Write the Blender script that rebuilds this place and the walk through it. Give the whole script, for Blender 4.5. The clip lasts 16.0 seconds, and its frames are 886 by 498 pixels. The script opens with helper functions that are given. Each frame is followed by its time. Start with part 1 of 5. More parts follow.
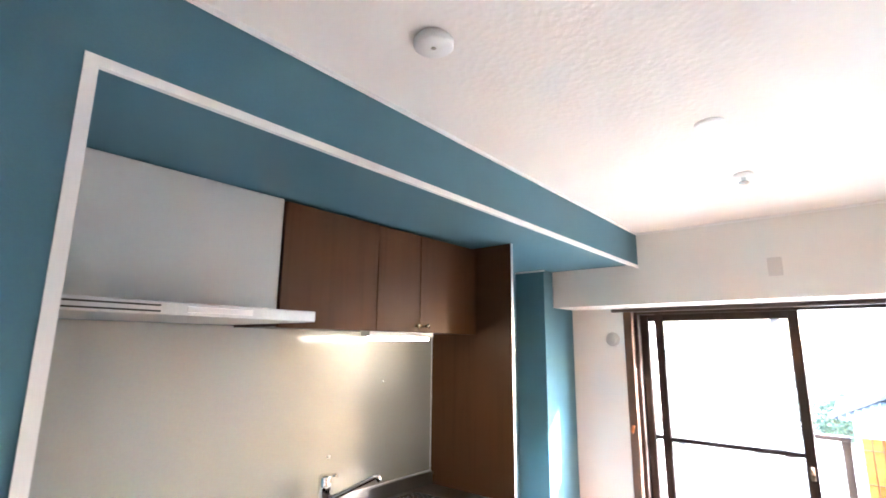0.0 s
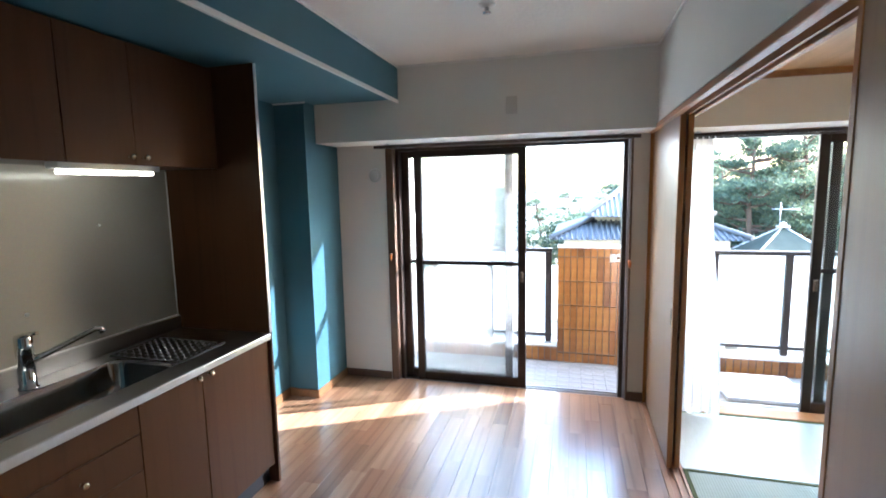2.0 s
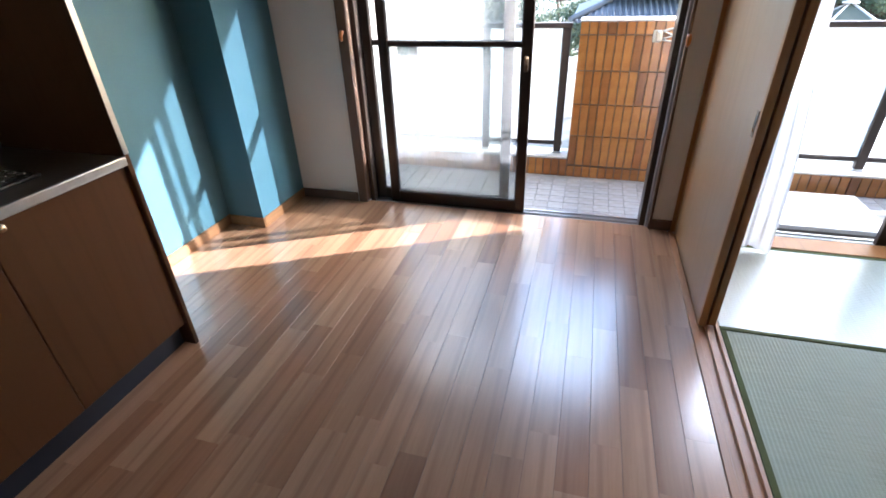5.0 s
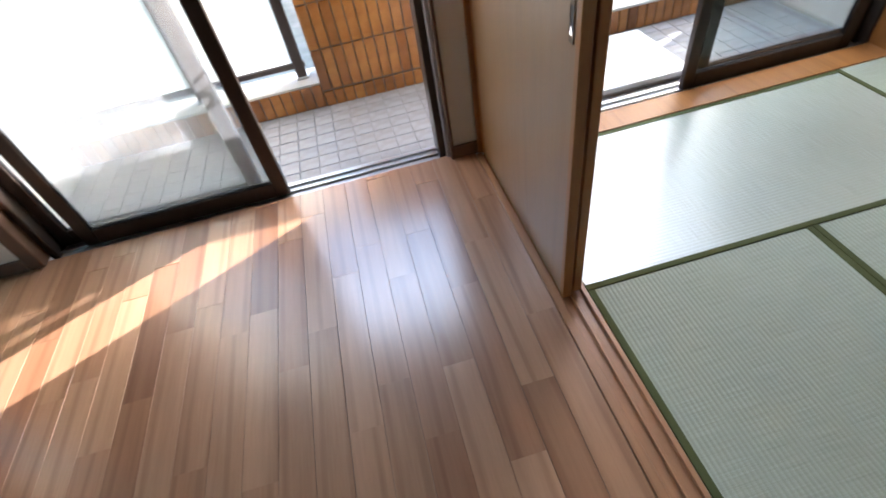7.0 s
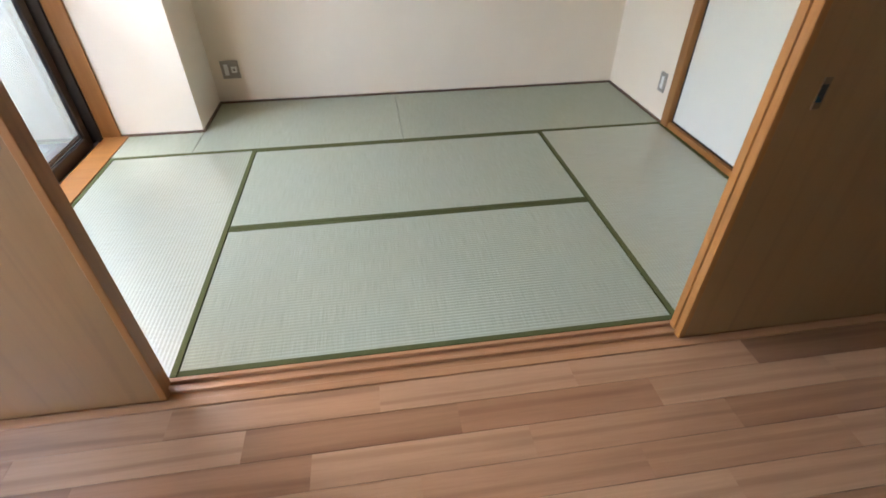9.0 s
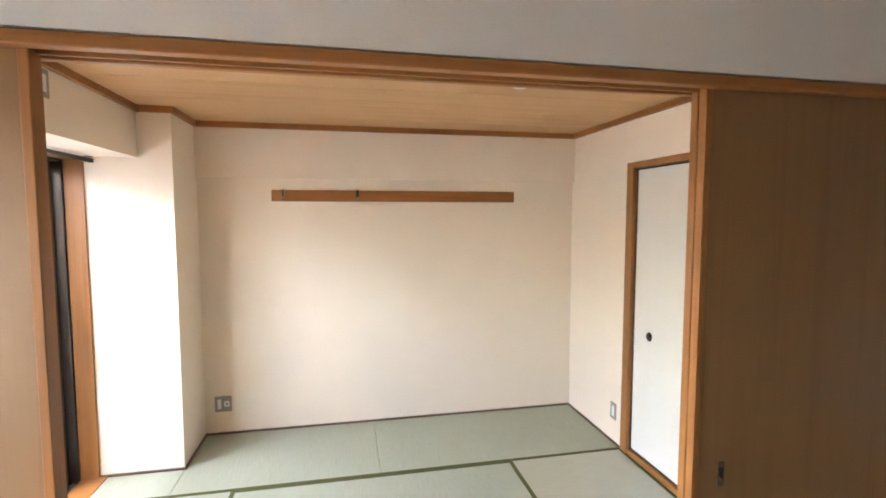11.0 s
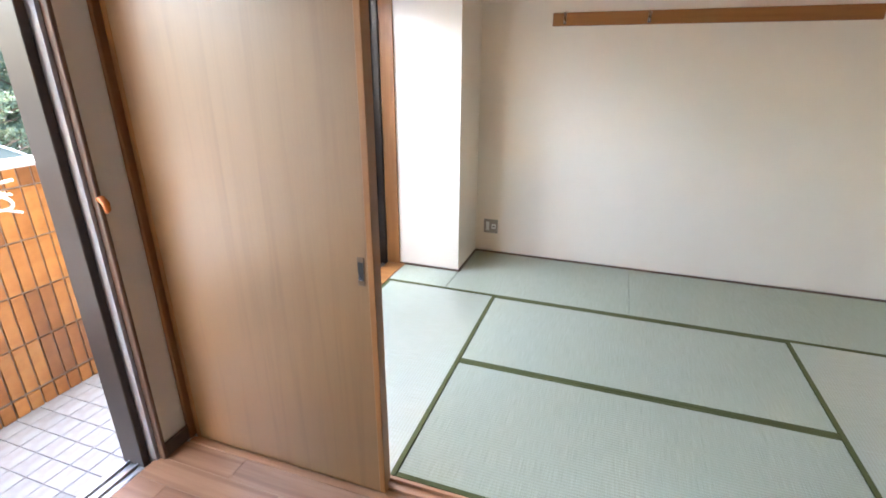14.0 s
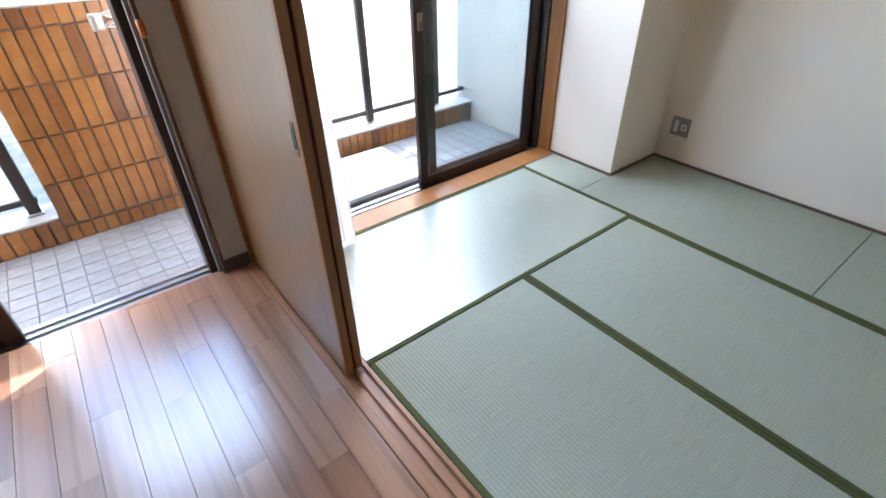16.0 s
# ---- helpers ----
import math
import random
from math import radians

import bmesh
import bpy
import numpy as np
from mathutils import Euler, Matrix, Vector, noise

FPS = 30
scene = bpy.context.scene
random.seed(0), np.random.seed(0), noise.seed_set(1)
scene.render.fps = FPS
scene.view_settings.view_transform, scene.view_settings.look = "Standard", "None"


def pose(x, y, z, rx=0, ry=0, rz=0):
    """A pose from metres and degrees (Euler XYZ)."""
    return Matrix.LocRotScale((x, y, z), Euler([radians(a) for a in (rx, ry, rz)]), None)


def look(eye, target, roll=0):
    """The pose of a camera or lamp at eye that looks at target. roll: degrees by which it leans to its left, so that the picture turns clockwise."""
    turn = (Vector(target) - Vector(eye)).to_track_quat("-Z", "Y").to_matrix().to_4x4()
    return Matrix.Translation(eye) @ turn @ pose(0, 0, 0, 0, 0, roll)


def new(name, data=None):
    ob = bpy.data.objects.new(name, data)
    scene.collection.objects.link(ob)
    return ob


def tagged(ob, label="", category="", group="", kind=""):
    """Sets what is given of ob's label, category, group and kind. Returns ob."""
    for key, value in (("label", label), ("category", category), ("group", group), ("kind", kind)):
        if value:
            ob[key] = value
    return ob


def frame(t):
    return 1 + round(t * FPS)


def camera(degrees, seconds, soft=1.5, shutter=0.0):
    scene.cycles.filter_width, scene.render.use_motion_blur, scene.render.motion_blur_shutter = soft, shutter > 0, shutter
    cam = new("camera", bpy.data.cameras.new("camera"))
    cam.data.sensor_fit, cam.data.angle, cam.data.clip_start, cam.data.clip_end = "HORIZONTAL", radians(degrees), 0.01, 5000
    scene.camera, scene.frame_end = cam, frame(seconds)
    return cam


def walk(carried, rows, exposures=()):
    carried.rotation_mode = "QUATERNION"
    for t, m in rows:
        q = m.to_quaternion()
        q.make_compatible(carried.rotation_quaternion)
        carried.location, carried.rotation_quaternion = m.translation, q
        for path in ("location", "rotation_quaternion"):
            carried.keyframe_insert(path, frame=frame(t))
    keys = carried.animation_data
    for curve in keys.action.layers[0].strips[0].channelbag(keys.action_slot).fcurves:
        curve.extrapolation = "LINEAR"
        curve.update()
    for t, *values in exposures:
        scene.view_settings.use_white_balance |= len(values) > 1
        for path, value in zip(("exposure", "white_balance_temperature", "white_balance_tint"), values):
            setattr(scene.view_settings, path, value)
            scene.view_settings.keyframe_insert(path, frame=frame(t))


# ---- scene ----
cam = camera(85.3, 16.0, 1.7, 0.15)
PATH = [
    (0, (0.001, 0.357, 1.666), (-1.258, 1.862, 2.055), 0.6),
    (0.5, (0.046, 0.421, 1.679), (-0.926, 2.127, 2.059), 1.6),
    (1, (0.088, 0.484, 1.701), (-0.548, 2.351, 2.028), 1.7),
    (1.5, (0.124, 0.518, 1.663), (-0.426, 2.437, 1.787), 0.4),
    (2, (0.116, 0.53, 1.595), (-0.409, 2.445, 1.35), -1.1),
    (2.5, (0.078, 0.546, 1.526), (-0.329, 2.437, 1.016), -0.4),
    (3, (0.045, 0.583, 1.497), (-0.323, 2.44, 0.853), 0.2),
    (3.5, (0.053, 0.741, 1.401), (-0.263, 2.438, 0.391), -1.9),
    (4, (0.068, 0.938, 1.402), (-0.386, 2.601, 0.387), -2.2),
    (4.2, (0.062, 1.032, 1.391), (-0.434, 2.685, 0.38), -1.7),
    (6.3, (0.131, 2.179, 1.372), (-0.337, 3.794, 0.289), -3.9),
    (6.5, (0.157, 2.266, 1.355), (-0.107, 3.865, 0.183), -6.3),
    (7, (0.197, 2.441, 1.292), (0.339, 3.825, -0.145), -11.3),
    (7.5, (0.159, 2.629, 1.301), (0.868, 3.699, -0.232), -6.3),
    (8, (0.021, 2.563, 1.267), (1.106, 3.341, -0.222), -8.7),
    (8.5, (-0.18, 2.617, 1.211), (1.249, 2.812, -0.174), -2.8),
    (9, (-0.333, 2.63, 1.24), (1.233, 2.404, 0.017), -0.3),
    (9.5, (-0.485, 2.667, 1.326), (1.218, 2.246, 0.364), -0.3),
    (9.7, (-0.524, 2.658, 1.38), (1.242, 2.116, 0.613), 0.0),
    (11.8, (-0.568, 2.69, 1.645), (1.42, 2.483, 1.723), -0.2),
    (12, (-0.58, 2.685, 1.645), (1.418, 2.604, 1.686), 0.2),
    (12.5, (-0.584, 2.704, 1.613), (1.4, 2.958, 1.602), -0.6),
    (13, (-0.58, 2.743, 1.596), (1.337, 3.306, 1.495), -1.6),
    (13.5, (-0.555, 2.747, 1.519), (1.293, 3.397, 1.114), -1.2),
    (14, (-0.525, 2.697, 1.452), (1.238, 3.315, 0.737), 0.2),
    (14.5, (-0.367, 2.598, 1.403), (1.324, 3.254, 0.561), -0.5),
    (15, (-0.148, 2.499, 1.403), (1.372, 3.4, 0.467), -1.5),
    (15.5, (0.109, 2.377, 1.363), (1.303, 3.569, 0.289), -3.9),
    (16, (0.226, 2.22, 1.339), (1.224, 3.515, 0.188), -1.2),
]
EXPOSURE = [(0.0, 6.46, 5450, 21), (0.5, 5.86, 5450, 20), (1.0, 5.34, 5400, 18), (1.5, 4.96, 5350, 17), (2.0, 4.36, 5150, 14), (2.5, 4.08, 4950, 12), (3.0, 3.82, 5050, 12), (4.0, 3.76, 5300, 15), (6.5, 3.58, 5750, 19), (7.0, 3.54, 5900, 18), (7.5, 3.5, 5950, 17),
            (8.0, 3.7, 6050, 18), (9.0, 4.26, 6150, 20), (9.7, 4.55, 6250, 22), (11.8, 4.88, 6350, 24), (12.5, 4.8, 6350, 24), (13.0, 4.74, 6050, 22), (13.5, 4.66, 5950, 23), (14.0, 4.54, 5650, 20), (15.0, 4.34, 5550, 19), (16.0, 3.88, 5450, 19)]
walk(cam, [(t, look(eye, target, roll)) for t, eye, target, roll in PATH], EXPOSURE)

# ---- world, sun, exposure ----
SUN_TO = Vector((0.812, 0.430, 0.395)).normalized()
world = bpy.data.worlds.new("world")
scene.world = world
world.use_nodes = True
wn = world.node_tree
sky = wn.nodes.new("ShaderNodeTexSky")
sky.sky_type = "NISHITA"
sky.sun_disc = False
sky.sun_elevation = math.asin(SUN_TO.z)
sky.sun_rotation = math.atan2(SUN_TO.x, SUN_TO.y)
sky.dust_density = 2.5
sky.air_density = 1.6
wn.nodes["Background"].inputs["Strength"].default_value = 0.15
wn.links.new(sky.outputs[0], wn.nodes["Background"].inputs["Color"])
sun = new("sun", bpy.data.lights.new("sun", "SUN"))
sun.data.energy = 2.0
sun.data.angle = radians(0.6)
sun.data.color = (1.0, 0.95, 0.87)
sun.matrix_world = look(SUN_TO * 30, (0, 0, 0))


def opening_light(name, x0, x1, y, z0, z1, power, dip):
    """Sky light in the upper part of the balcony opening before a window."""
    ob = new(name, bpy.data.lights.new(name, "AREA"))
    ob.data.shape = "RECTANGLE"
    ob.data.size, ob.data.size_y = x1 - x0, z1 - z0
    ob.data.energy = power
    ob.data.color = (0.88, 0.95, 1.0)
    c = ((x0 + x1) / 2, y, (z0 + z1) / 2)
    ob.matrix_world = look(c, (c[0], c[1] - 1, c[2] - dip))
    return ob


opening_light("sky_light_kitchen", -1.30, 1.00, 5.14, 1.72, 2.32, 1.55, 0.85)
opening_light("sky_light_tatami", 1.10, 3.00, 5.14, 2.00, 2.33, 5.2, 1.6)


# ---- materials ----
def nodes_of(name, rough=0.5, metal=0.0, spec=0.5):
    m = bpy.data.materials.new(name)
    m.use_nodes = True
    t = m.node_tree
    b = t.nodes["Principled BSDF"]
    b.inputs["Roughness"].default_value = rough
    b.inputs["Metallic"].default_value = metal
    b.inputs["Specular IOR Level"].default_value = spec
    return m, t, b


def node(t, kind, **values):
    n = t.nodes.new(kind)
    for k, v in values.items():
        n.inputs[k].default_value = v
    return n


def coords(t, scale=(1, 1, 1), turn=(0, 0, 0), space="Object"):
    c = t.nodes.new("ShaderNodeTexCoord")
    mp = t.nodes.new("ShaderNodeMapping")
    mp.inputs["Scale"].default_value = scale
    mp.inputs["Rotation"].default_value = turn
    t.links.new(c.outputs[space], mp.inputs[0])
    return mp.outputs[0]


def ramp(t, source, stops):
    r = t.nodes.new("ShaderNodeValToRGB")
    e = r.color_ramp.elements
    while len(e) < len(stops):
        e.new(0.5)
    for el, (p, c) in zip(e, stops):
        el.position, el.color = p, (*c, 1)
    t.links.new(source, r.inputs[0])
    return r.outputs[0]


def mixed(t, fac, a, b, blend="MIX"):
    n = t.nodes.new("ShaderNodeMix")
    n.data_type, n.blend_type = "RGBA", blend
    for sock, v in ((0, fac), (6, a), (7, b)):
        if hasattr(v, "links"):
            t.links.new(v, n.inputs[sock])
        else:
            n.inputs[sock].default_value = v if sock == 0 else (*v, 1)
    return n.outputs[2]


def bump(t, b, height, strength=0.2, distance=0.01):
    n = t.nodes.new("ShaderNodeBump")
    n.inputs["Strength"].default_value = strength
    n.inputs["Distance"].default_value = distance
    t.links.new(height, n.inputs["Height"])
    t.links.new(n.outputs[0], b.inputs["Normal"])


def scaled(c, f):
    return tuple(min(1.0, v * f) for v in c)


def paint(name, colour, rough=0.6, grain=220, relief=0.15, stain=0.06, spec=0.4, metal=0.0, emboss=0.0):
    """Painted, papered or moulded surface: fine relief and faint large stains."""
    m, t, b = nodes_of(name, rough, metal, spec)
    p = coords(t)
    fine = node(t, "ShaderNodeTexNoise", Scale=grain, Detail=4.0)
    big = node(t, "ShaderNodeTexNoise", Scale=1.7, Detail=5.0)
    t.links.new(p, fine.inputs["Vector"])
    t.links.new(p, big.inputs["Vector"])
    col = ramp(t, big.outputs[0], [(0.3, scaled(colour, 1 - stain)), (0.7, scaled(colour, 1 + stain))])
    col = mixed(t, 0.12, col, fine.outputs[1], "SOFT_LIGHT")
    t.links.new(col, b.inputs["Base Color"])
    if emboss:
        vor = node(t, "ShaderNodeTexVoronoi", Scale=emboss)
        t.links.new(p, vor.inputs["Vector"])
        bump(t, b, mixed(t, 0.5, vor.outputs[0], fine.outputs[0]), relief, 0.003 if emboss > 100 else 0.007)
    else:
        bump(t, b, fine.outputs[0], relief, 0.002)
    return m


def wood(name, light, dark, along="z", grain=1.0, rough=0.45, spec=0.5, coat=0.0, lines=0.3):
    """Wood with fibres along one axis."""
    m, t, b = nodes_of(name, rough, 0, spec)
    k = {"x": (0.6, 14, 14), "y": (14, 0.6, 14), "z": (14, 14, 0.6)}[along]
    p = coords(t, tuple(v * grain for v in k))
    wide = node(t, "ShaderNodeTexNoise", Scale=0.9, Detail=4.0, Distortion=0.8)
    fibre = node(t, "ShaderNodeTexNoise", Scale=6.0, Detail=6.0, Roughness=0.7)
    t.links.new(p, wide.inputs["Vector"])
    t.links.new(p, fibre.inputs["Vector"])
    col = ramp(t, wide.outputs[0], [(0.28, dark), (0.5, scaled(tuple((a + c) / 2 for a, c in zip(light, dark)), 1.08)), (0.72, light)])
    grainy = ramp(t, fibre.outputs[0], [(0.35, (0.62, 0.56, 0.5)), (0.6, (1, 1, 1))])
    col = mixed(t, lines, col, grainy, "MULTIPLY")
    t.links.new(col, b.inputs["Base Color"])
    rr = ramp(t, fibre.outputs[0], [(0.3, (rough * 0.85,) * 3), (0.8, (min(1, rough * 1.2),) * 3)])
    t.links.new(rr, b.inputs["Roughness"])
    b.inputs["Coat Weight"].default_value = coat
    b.inputs["Coat Roughness"].default_value = rough * 0.7
    bump(t, b, fibre.outputs[0], 0.08, 0.002)
    return m


def strip_mat(name):
    """Varnished floor strips: each its own tone, with sapwood bands, grain figure and slightly wavy varnish."""
    m, t, b = nodes_of(name, 0.32)
    info = t.nodes.new("ShaderNodeObjectInfo")

    def shifted(scale):
        off = t.nodes.new("ShaderNodeVectorMath")
        off.operation = "MULTIPLY_ADD"
        off.inputs[1].default_value = (37.0, 53.0, 29.0)
        t.links.new(info.outputs["Random"], off.inputs[0])
        t.links.new(coords(t, scale), off.inputs[2])
        return off.outputs[0]

    band = node(t, "ShaderNodeTexNoise", Scale=1.0, Detail=2.0, Distortion=0.6)
    t.links.new(shifted((11, 0.8, 1)), band.inputs["Vector"])
    figure = node(t, "ShaderNodeTexWave", Scale=1.0, Distortion=7.0)
    figure.inputs["Detail"].default_value = 3.0
    figure.inputs["Detail Scale"].default_value = 0.8
    figure.bands_direction = "X"
    t.links.new(shifted((4.0, 0.32, 1)), figure.inputs["Vector"])
    fibre = node(t, "ShaderNodeTexNoise", Scale=1.0, Detail=6.0, Roughness=0.7)
    t.links.new(shifted((110, 5, 1)), fibre.inputs["Vector"])
    tone = ramp(t, info.outputs["Random"], [(0.0, (0.28, 0.137, 0.070)), (0.2, (0.41, 0.217, 0.115)), (0.45, (0.49, 0.288, 0.165)), (0.65, (0.36, 0.170, 0.086)), (0.82, (0.52, 0.312, 0.182)), (1.0, (0.40, 0.220, 0.121))])
    col = mixed(t, 0.62, tone, ramp(t, band.outputs[0], [(0.28, (0.60, 0.52, 0.47)), (0.46, (0.90, 0.88, 0.86)), (0.56, (1.0, 1.0, 1.0)), (0.72, (1.08, 1.09, 1.10))]), "MULTIPLY")
    col = mixed(t, 0.42, col, ramp(t, figure.outputs[0], [(0.0, (0.55, 0.45, 0.38)), (0.22, (1, 1, 1)), (1.0, (1, 1, 1))]), "MULTIPLY")
    col = mixed(t, 0.30, col, ramp(t, fibre.outputs[0], [(0.35, (0.66, 0.60, 0.54)), (0.6, (1, 1, 1))]), "MULTIPLY")
    t.links.new(col, b.inputs["Base Color"])
    t.links.new(ramp(t, fibre.outputs[0], [(0.3, (0.28,) * 3), (0.8, (0.33,) * 3)]), b.inputs["Roughness"])
    b.inputs["Coat Weight"].default_value = 0.9
    b.inputs["Coat Roughness"].default_value = 0.21
    b.inputs["Coat IOR"].default_value = 1.7
    ripple = node(t, "ShaderNodeTexNoise", Scale=1.0, Detail=2.0)
    t.links.new(shifted((45, 28, 1)), ripple.inputs["Vector"])
    bump(t, b, mixed(t, 0.25, ripple.outputs[0], fibre.outputs[0]), 0.10, 0.002)
    return m


def metal_mat(name, colour, rough, brush=0.0):
    m, t, b = nodes_of(name, rough, 1.0)
    p = coords(t, (70, 2, 70) if brush else (30, 30, 30))
    n = node(t, "ShaderNodeTexNoise", Scale=4.0, Detail=3.0)
    t.links.new(p, n.inputs["Vector"])
    t.links.new(ramp(t, n.outputs[0], [(0.3, scaled(colour, 0.93)), (0.7, colour)]), b.inputs["Base Color"])
    t.links.new(ramp(t, n.outputs[0], [(0.3, (rough * 0.92,) * 3), (0.7, (rough * 1.08,) * 3)]), b.inputs["Roughness"])
    return m


M_WALL = paint("wallpaper_white", (0.73, 0.715, 0.675), 0.75, 180, 0.25, 0.03, 0.25, emboss=260)
M_WALL_T = paint("wallpaper_cream", (0.88, 0.79, 0.67), 0.75, 180, 0.25, 0.03, 0.25, emboss=260)
M_CEIL = paint("ceiling_paper", (0.78, 0.75, 0.70), 0.8, 60, 0.35, 0.03, 0.2, emboss=42)
M_TEAL = paint("teal_wallpaper", (0.075, 0.175, 0.225), 0.55, 200, 0.2, 0.05, 0.35, emboss=240)
M_TRIM_W = paint("white_trim", (0.80, 0.79, 0.77), 0.4, 200, 0.05, 0.03)
M_PANEL = paint("kitchen_panel", (0.345, 0.325, 0.288), 0.18, 90, 0.02, 0.03, 0.5)
M_HOOD = paint("hood_panel", (0.60, 0.565, 0.52), 0.35, 90, 0.03, 0.03)
M_CAB = wood("dark_cabinet", (0.092, 0.0405, 0.0155), (0.080, 0.0345, 0.0127), "z", 2.0, 0.45, spec=0.16, lines=0.03)
M_CABDARK = paint("cabinet_carcass", (0.05, 0.032, 0.022), 0.5, 90, 0.05)
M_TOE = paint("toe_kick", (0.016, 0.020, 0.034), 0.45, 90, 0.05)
M_FLOOR = strip_mat("floor_plank")
M_FLOORGAP = paint("floor_gap", (0.12, 0.065, 0.04), 0.7)
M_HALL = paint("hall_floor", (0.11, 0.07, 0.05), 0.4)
M_DOOR = wood("sliding_door_face", (0.248, 0.132, 0.046), (0.210, 0.108, 0.036), "z", 1.6, 0.47, lines=0.14, spec=0.4, coat=0.6)
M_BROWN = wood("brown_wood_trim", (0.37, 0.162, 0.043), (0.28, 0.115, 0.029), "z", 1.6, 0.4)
M_BROWN_Y = wood("brown_wood_trim_long", (0.37, 0.162, 0.043), (0.28, 0.115, 0.029), "y", 1.6, 0.4)
M_SILL = wood("sill_wood", (0.45, 0.235, 0.115), (0.34, 0.165, 0.075), "y", 1.6, 0.4)
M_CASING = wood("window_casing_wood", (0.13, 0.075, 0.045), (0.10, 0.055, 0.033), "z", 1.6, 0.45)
M_BASE = wood("baseboard_wood", (0.30, 0.15, 0.06), (0.22, 0.105, 0.04), "y", 1.6, 0.4)
M_BASED = wood("baseboard_dark", (0.13, 0.078, 0.05), (0.10, 0.058, 0.036), "x", 1.6, 0.45)
M_CEILT = wood("board_ceiling", (0.66, 0.41, 0.205), (0.58, 0.34, 0.16), "y", 0.8, 0.55)
M_SASH = paint("bronze_aluminium", (0.048, 0.034, 0.026), 0.35, 300, 0.03, 0.05, 0.5, 0.5)
M_RUBBER = paint("black_gasket", (0.012, 0.012, 0.012), 0.6)
M_STEEL = metal_mat("stainless", (0.44, 0.435, 0.43), 0.30, 1)
M_BOWL = metal_mat("polished_stainless", (0.34, 0.335, 0.33), 0.13, 1)
M_TRAY = metal_mat("dark_steel", (0.055, 0.053, 0.05), 0.42)
M_CHROME = metal_mat("chrome", (0.75, 0.75, 0.75), 0.08)
M_BRONZE = metal_mat("dull_bronze", (0.20, 0.145, 0.10), 0.45, 1)
M_AMBER = paint("amber_plastic", (0.55, 0.17, 0.035), 0.3, 90, 0.02, 0.03, 0.5)
M_BRASS = metal_mat("knob_metal", (0.72, 0.60, 0.42), 0.18)
M_ALU = metal_mat("aluminium", (0.60, 0.60, 0.60), 0.35)
M_WHITEP = paint("white_plastic", (0.80, 0.80, 0.78), 0.35, 90, 0.02, 0.02)
M_CREAM = paint("aged_cream_plastic", (0.52, 0.48, 0.40), 0.5, 90, 0.02, 0.05)
M_GREYP = paint("grey_plate", (0.34, 0.31, 0.27), 0.45, 90, 0.02, 0.02)
M_REVEAL = paint("lilac_grey_vinyl", (0.36, 0.35, 0.37), 0.45, 90, 0.02, 0.03)
M_BLACK = paint("black_plastic", (0.02, 0.02, 0.02), 0.4)
M_FUSUMA = paint("fusuma_paper", (0.74, 0.74, 0.69), 0.8, 160, 0.15, 0.03, 0.2)
M_RAILM = paint("bronze_rail", (0.055, 0.042, 0.036), 0.45, 200, 0.05, 0.05, 0.5, 0.2)
M_GROUT = paint("tile_grout", (0.17, 0.12, 0.085), 0.9, 200, 0.3)
M_CONC = paint("concrete", (0.50, 0.48, 0.45), 0.85, 120, 0.3, 0.12, 0.3)
M_FGROUT = paint("floor_tile_grout", (0.225, 0.222, 0.222), 0.9, 120, 0.3, 0.1)
M_RENDER = paint("exterior_render", (0.50, 0.475, 0.43), 0.85, 150, 0.35, 0.1, 0.3, emboss=90)


def glass_mat(name, tint):
    m, t, b = nodes_of(name, 0.0)
    b.inputs["Base Color"].default_value = (*tint, 1)
    b.inputs["Transmission Weight"].default_value = 1.0
    b.inputs["IOR"].default_value = 1.45
    return m


M_GLASS = glass_mat("window_glass", (0.93, 0.97, 0.96))


def thin_glass(name, tint, dust):
    """Sheet glass that dims what passes, with a film of pale dust."""
    m, t, b = nodes_of(name, 0.02)
    b.inputs["Base Color"].default_value = (0.02, 0.02, 0.02, 1)
    clear = t.nodes.new("ShaderNodeBsdfTransparent")
    clear.inputs[0].default_value = (*tint, 1)
    film = t.nodes.new("ShaderNodeBsdfTranslucent")
    n = node(t, "ShaderNodeTexNoise", Scale=3.0, Detail=3.0)
    t.links.new(coords(t), n.inputs["Vector"])
    t.links.new(ramp(t, n.outputs[0], [(0.3, (0.8, 0.84, 0.84)), (0.7, (0.9, 0.93, 0.93))]), film.inputs[0])
    gloss = t.nodes.new("ShaderNodeBsdfGlossy")
    gloss.inputs["Roughness"].default_value = 0.02
    fres = node(t, "ShaderNodeFresnel", IOR=1.3)
    m1, m2 = t.nodes.new("ShaderNodeMixShader"), t.nodes.new("ShaderNodeMixShader")
    m1.inputs[0].default_value = dust
    t.links.new(clear.outputs[0], m1.inputs[1])
    t.links.new(film.outputs[0], m1.inputs[2])
    t.links.new(fres.outputs[0], m2.inputs[0])
    t.links.new(m1.outputs[0], m2.inputs[1])
    t.links.new(gloss.outputs[0], m2.inputs[2])
    t.links.new(m2.outputs[0], t.nodes["Material Output"].inputs[0])
    return m


M_GLASS_T = glass_mat("tinted_window_glass", (0.75, 0.795, 0.805))
M_GLASS_D = thin_glass("dusty_window_glass", (0.44, 0.455, 0.44), 0.13)


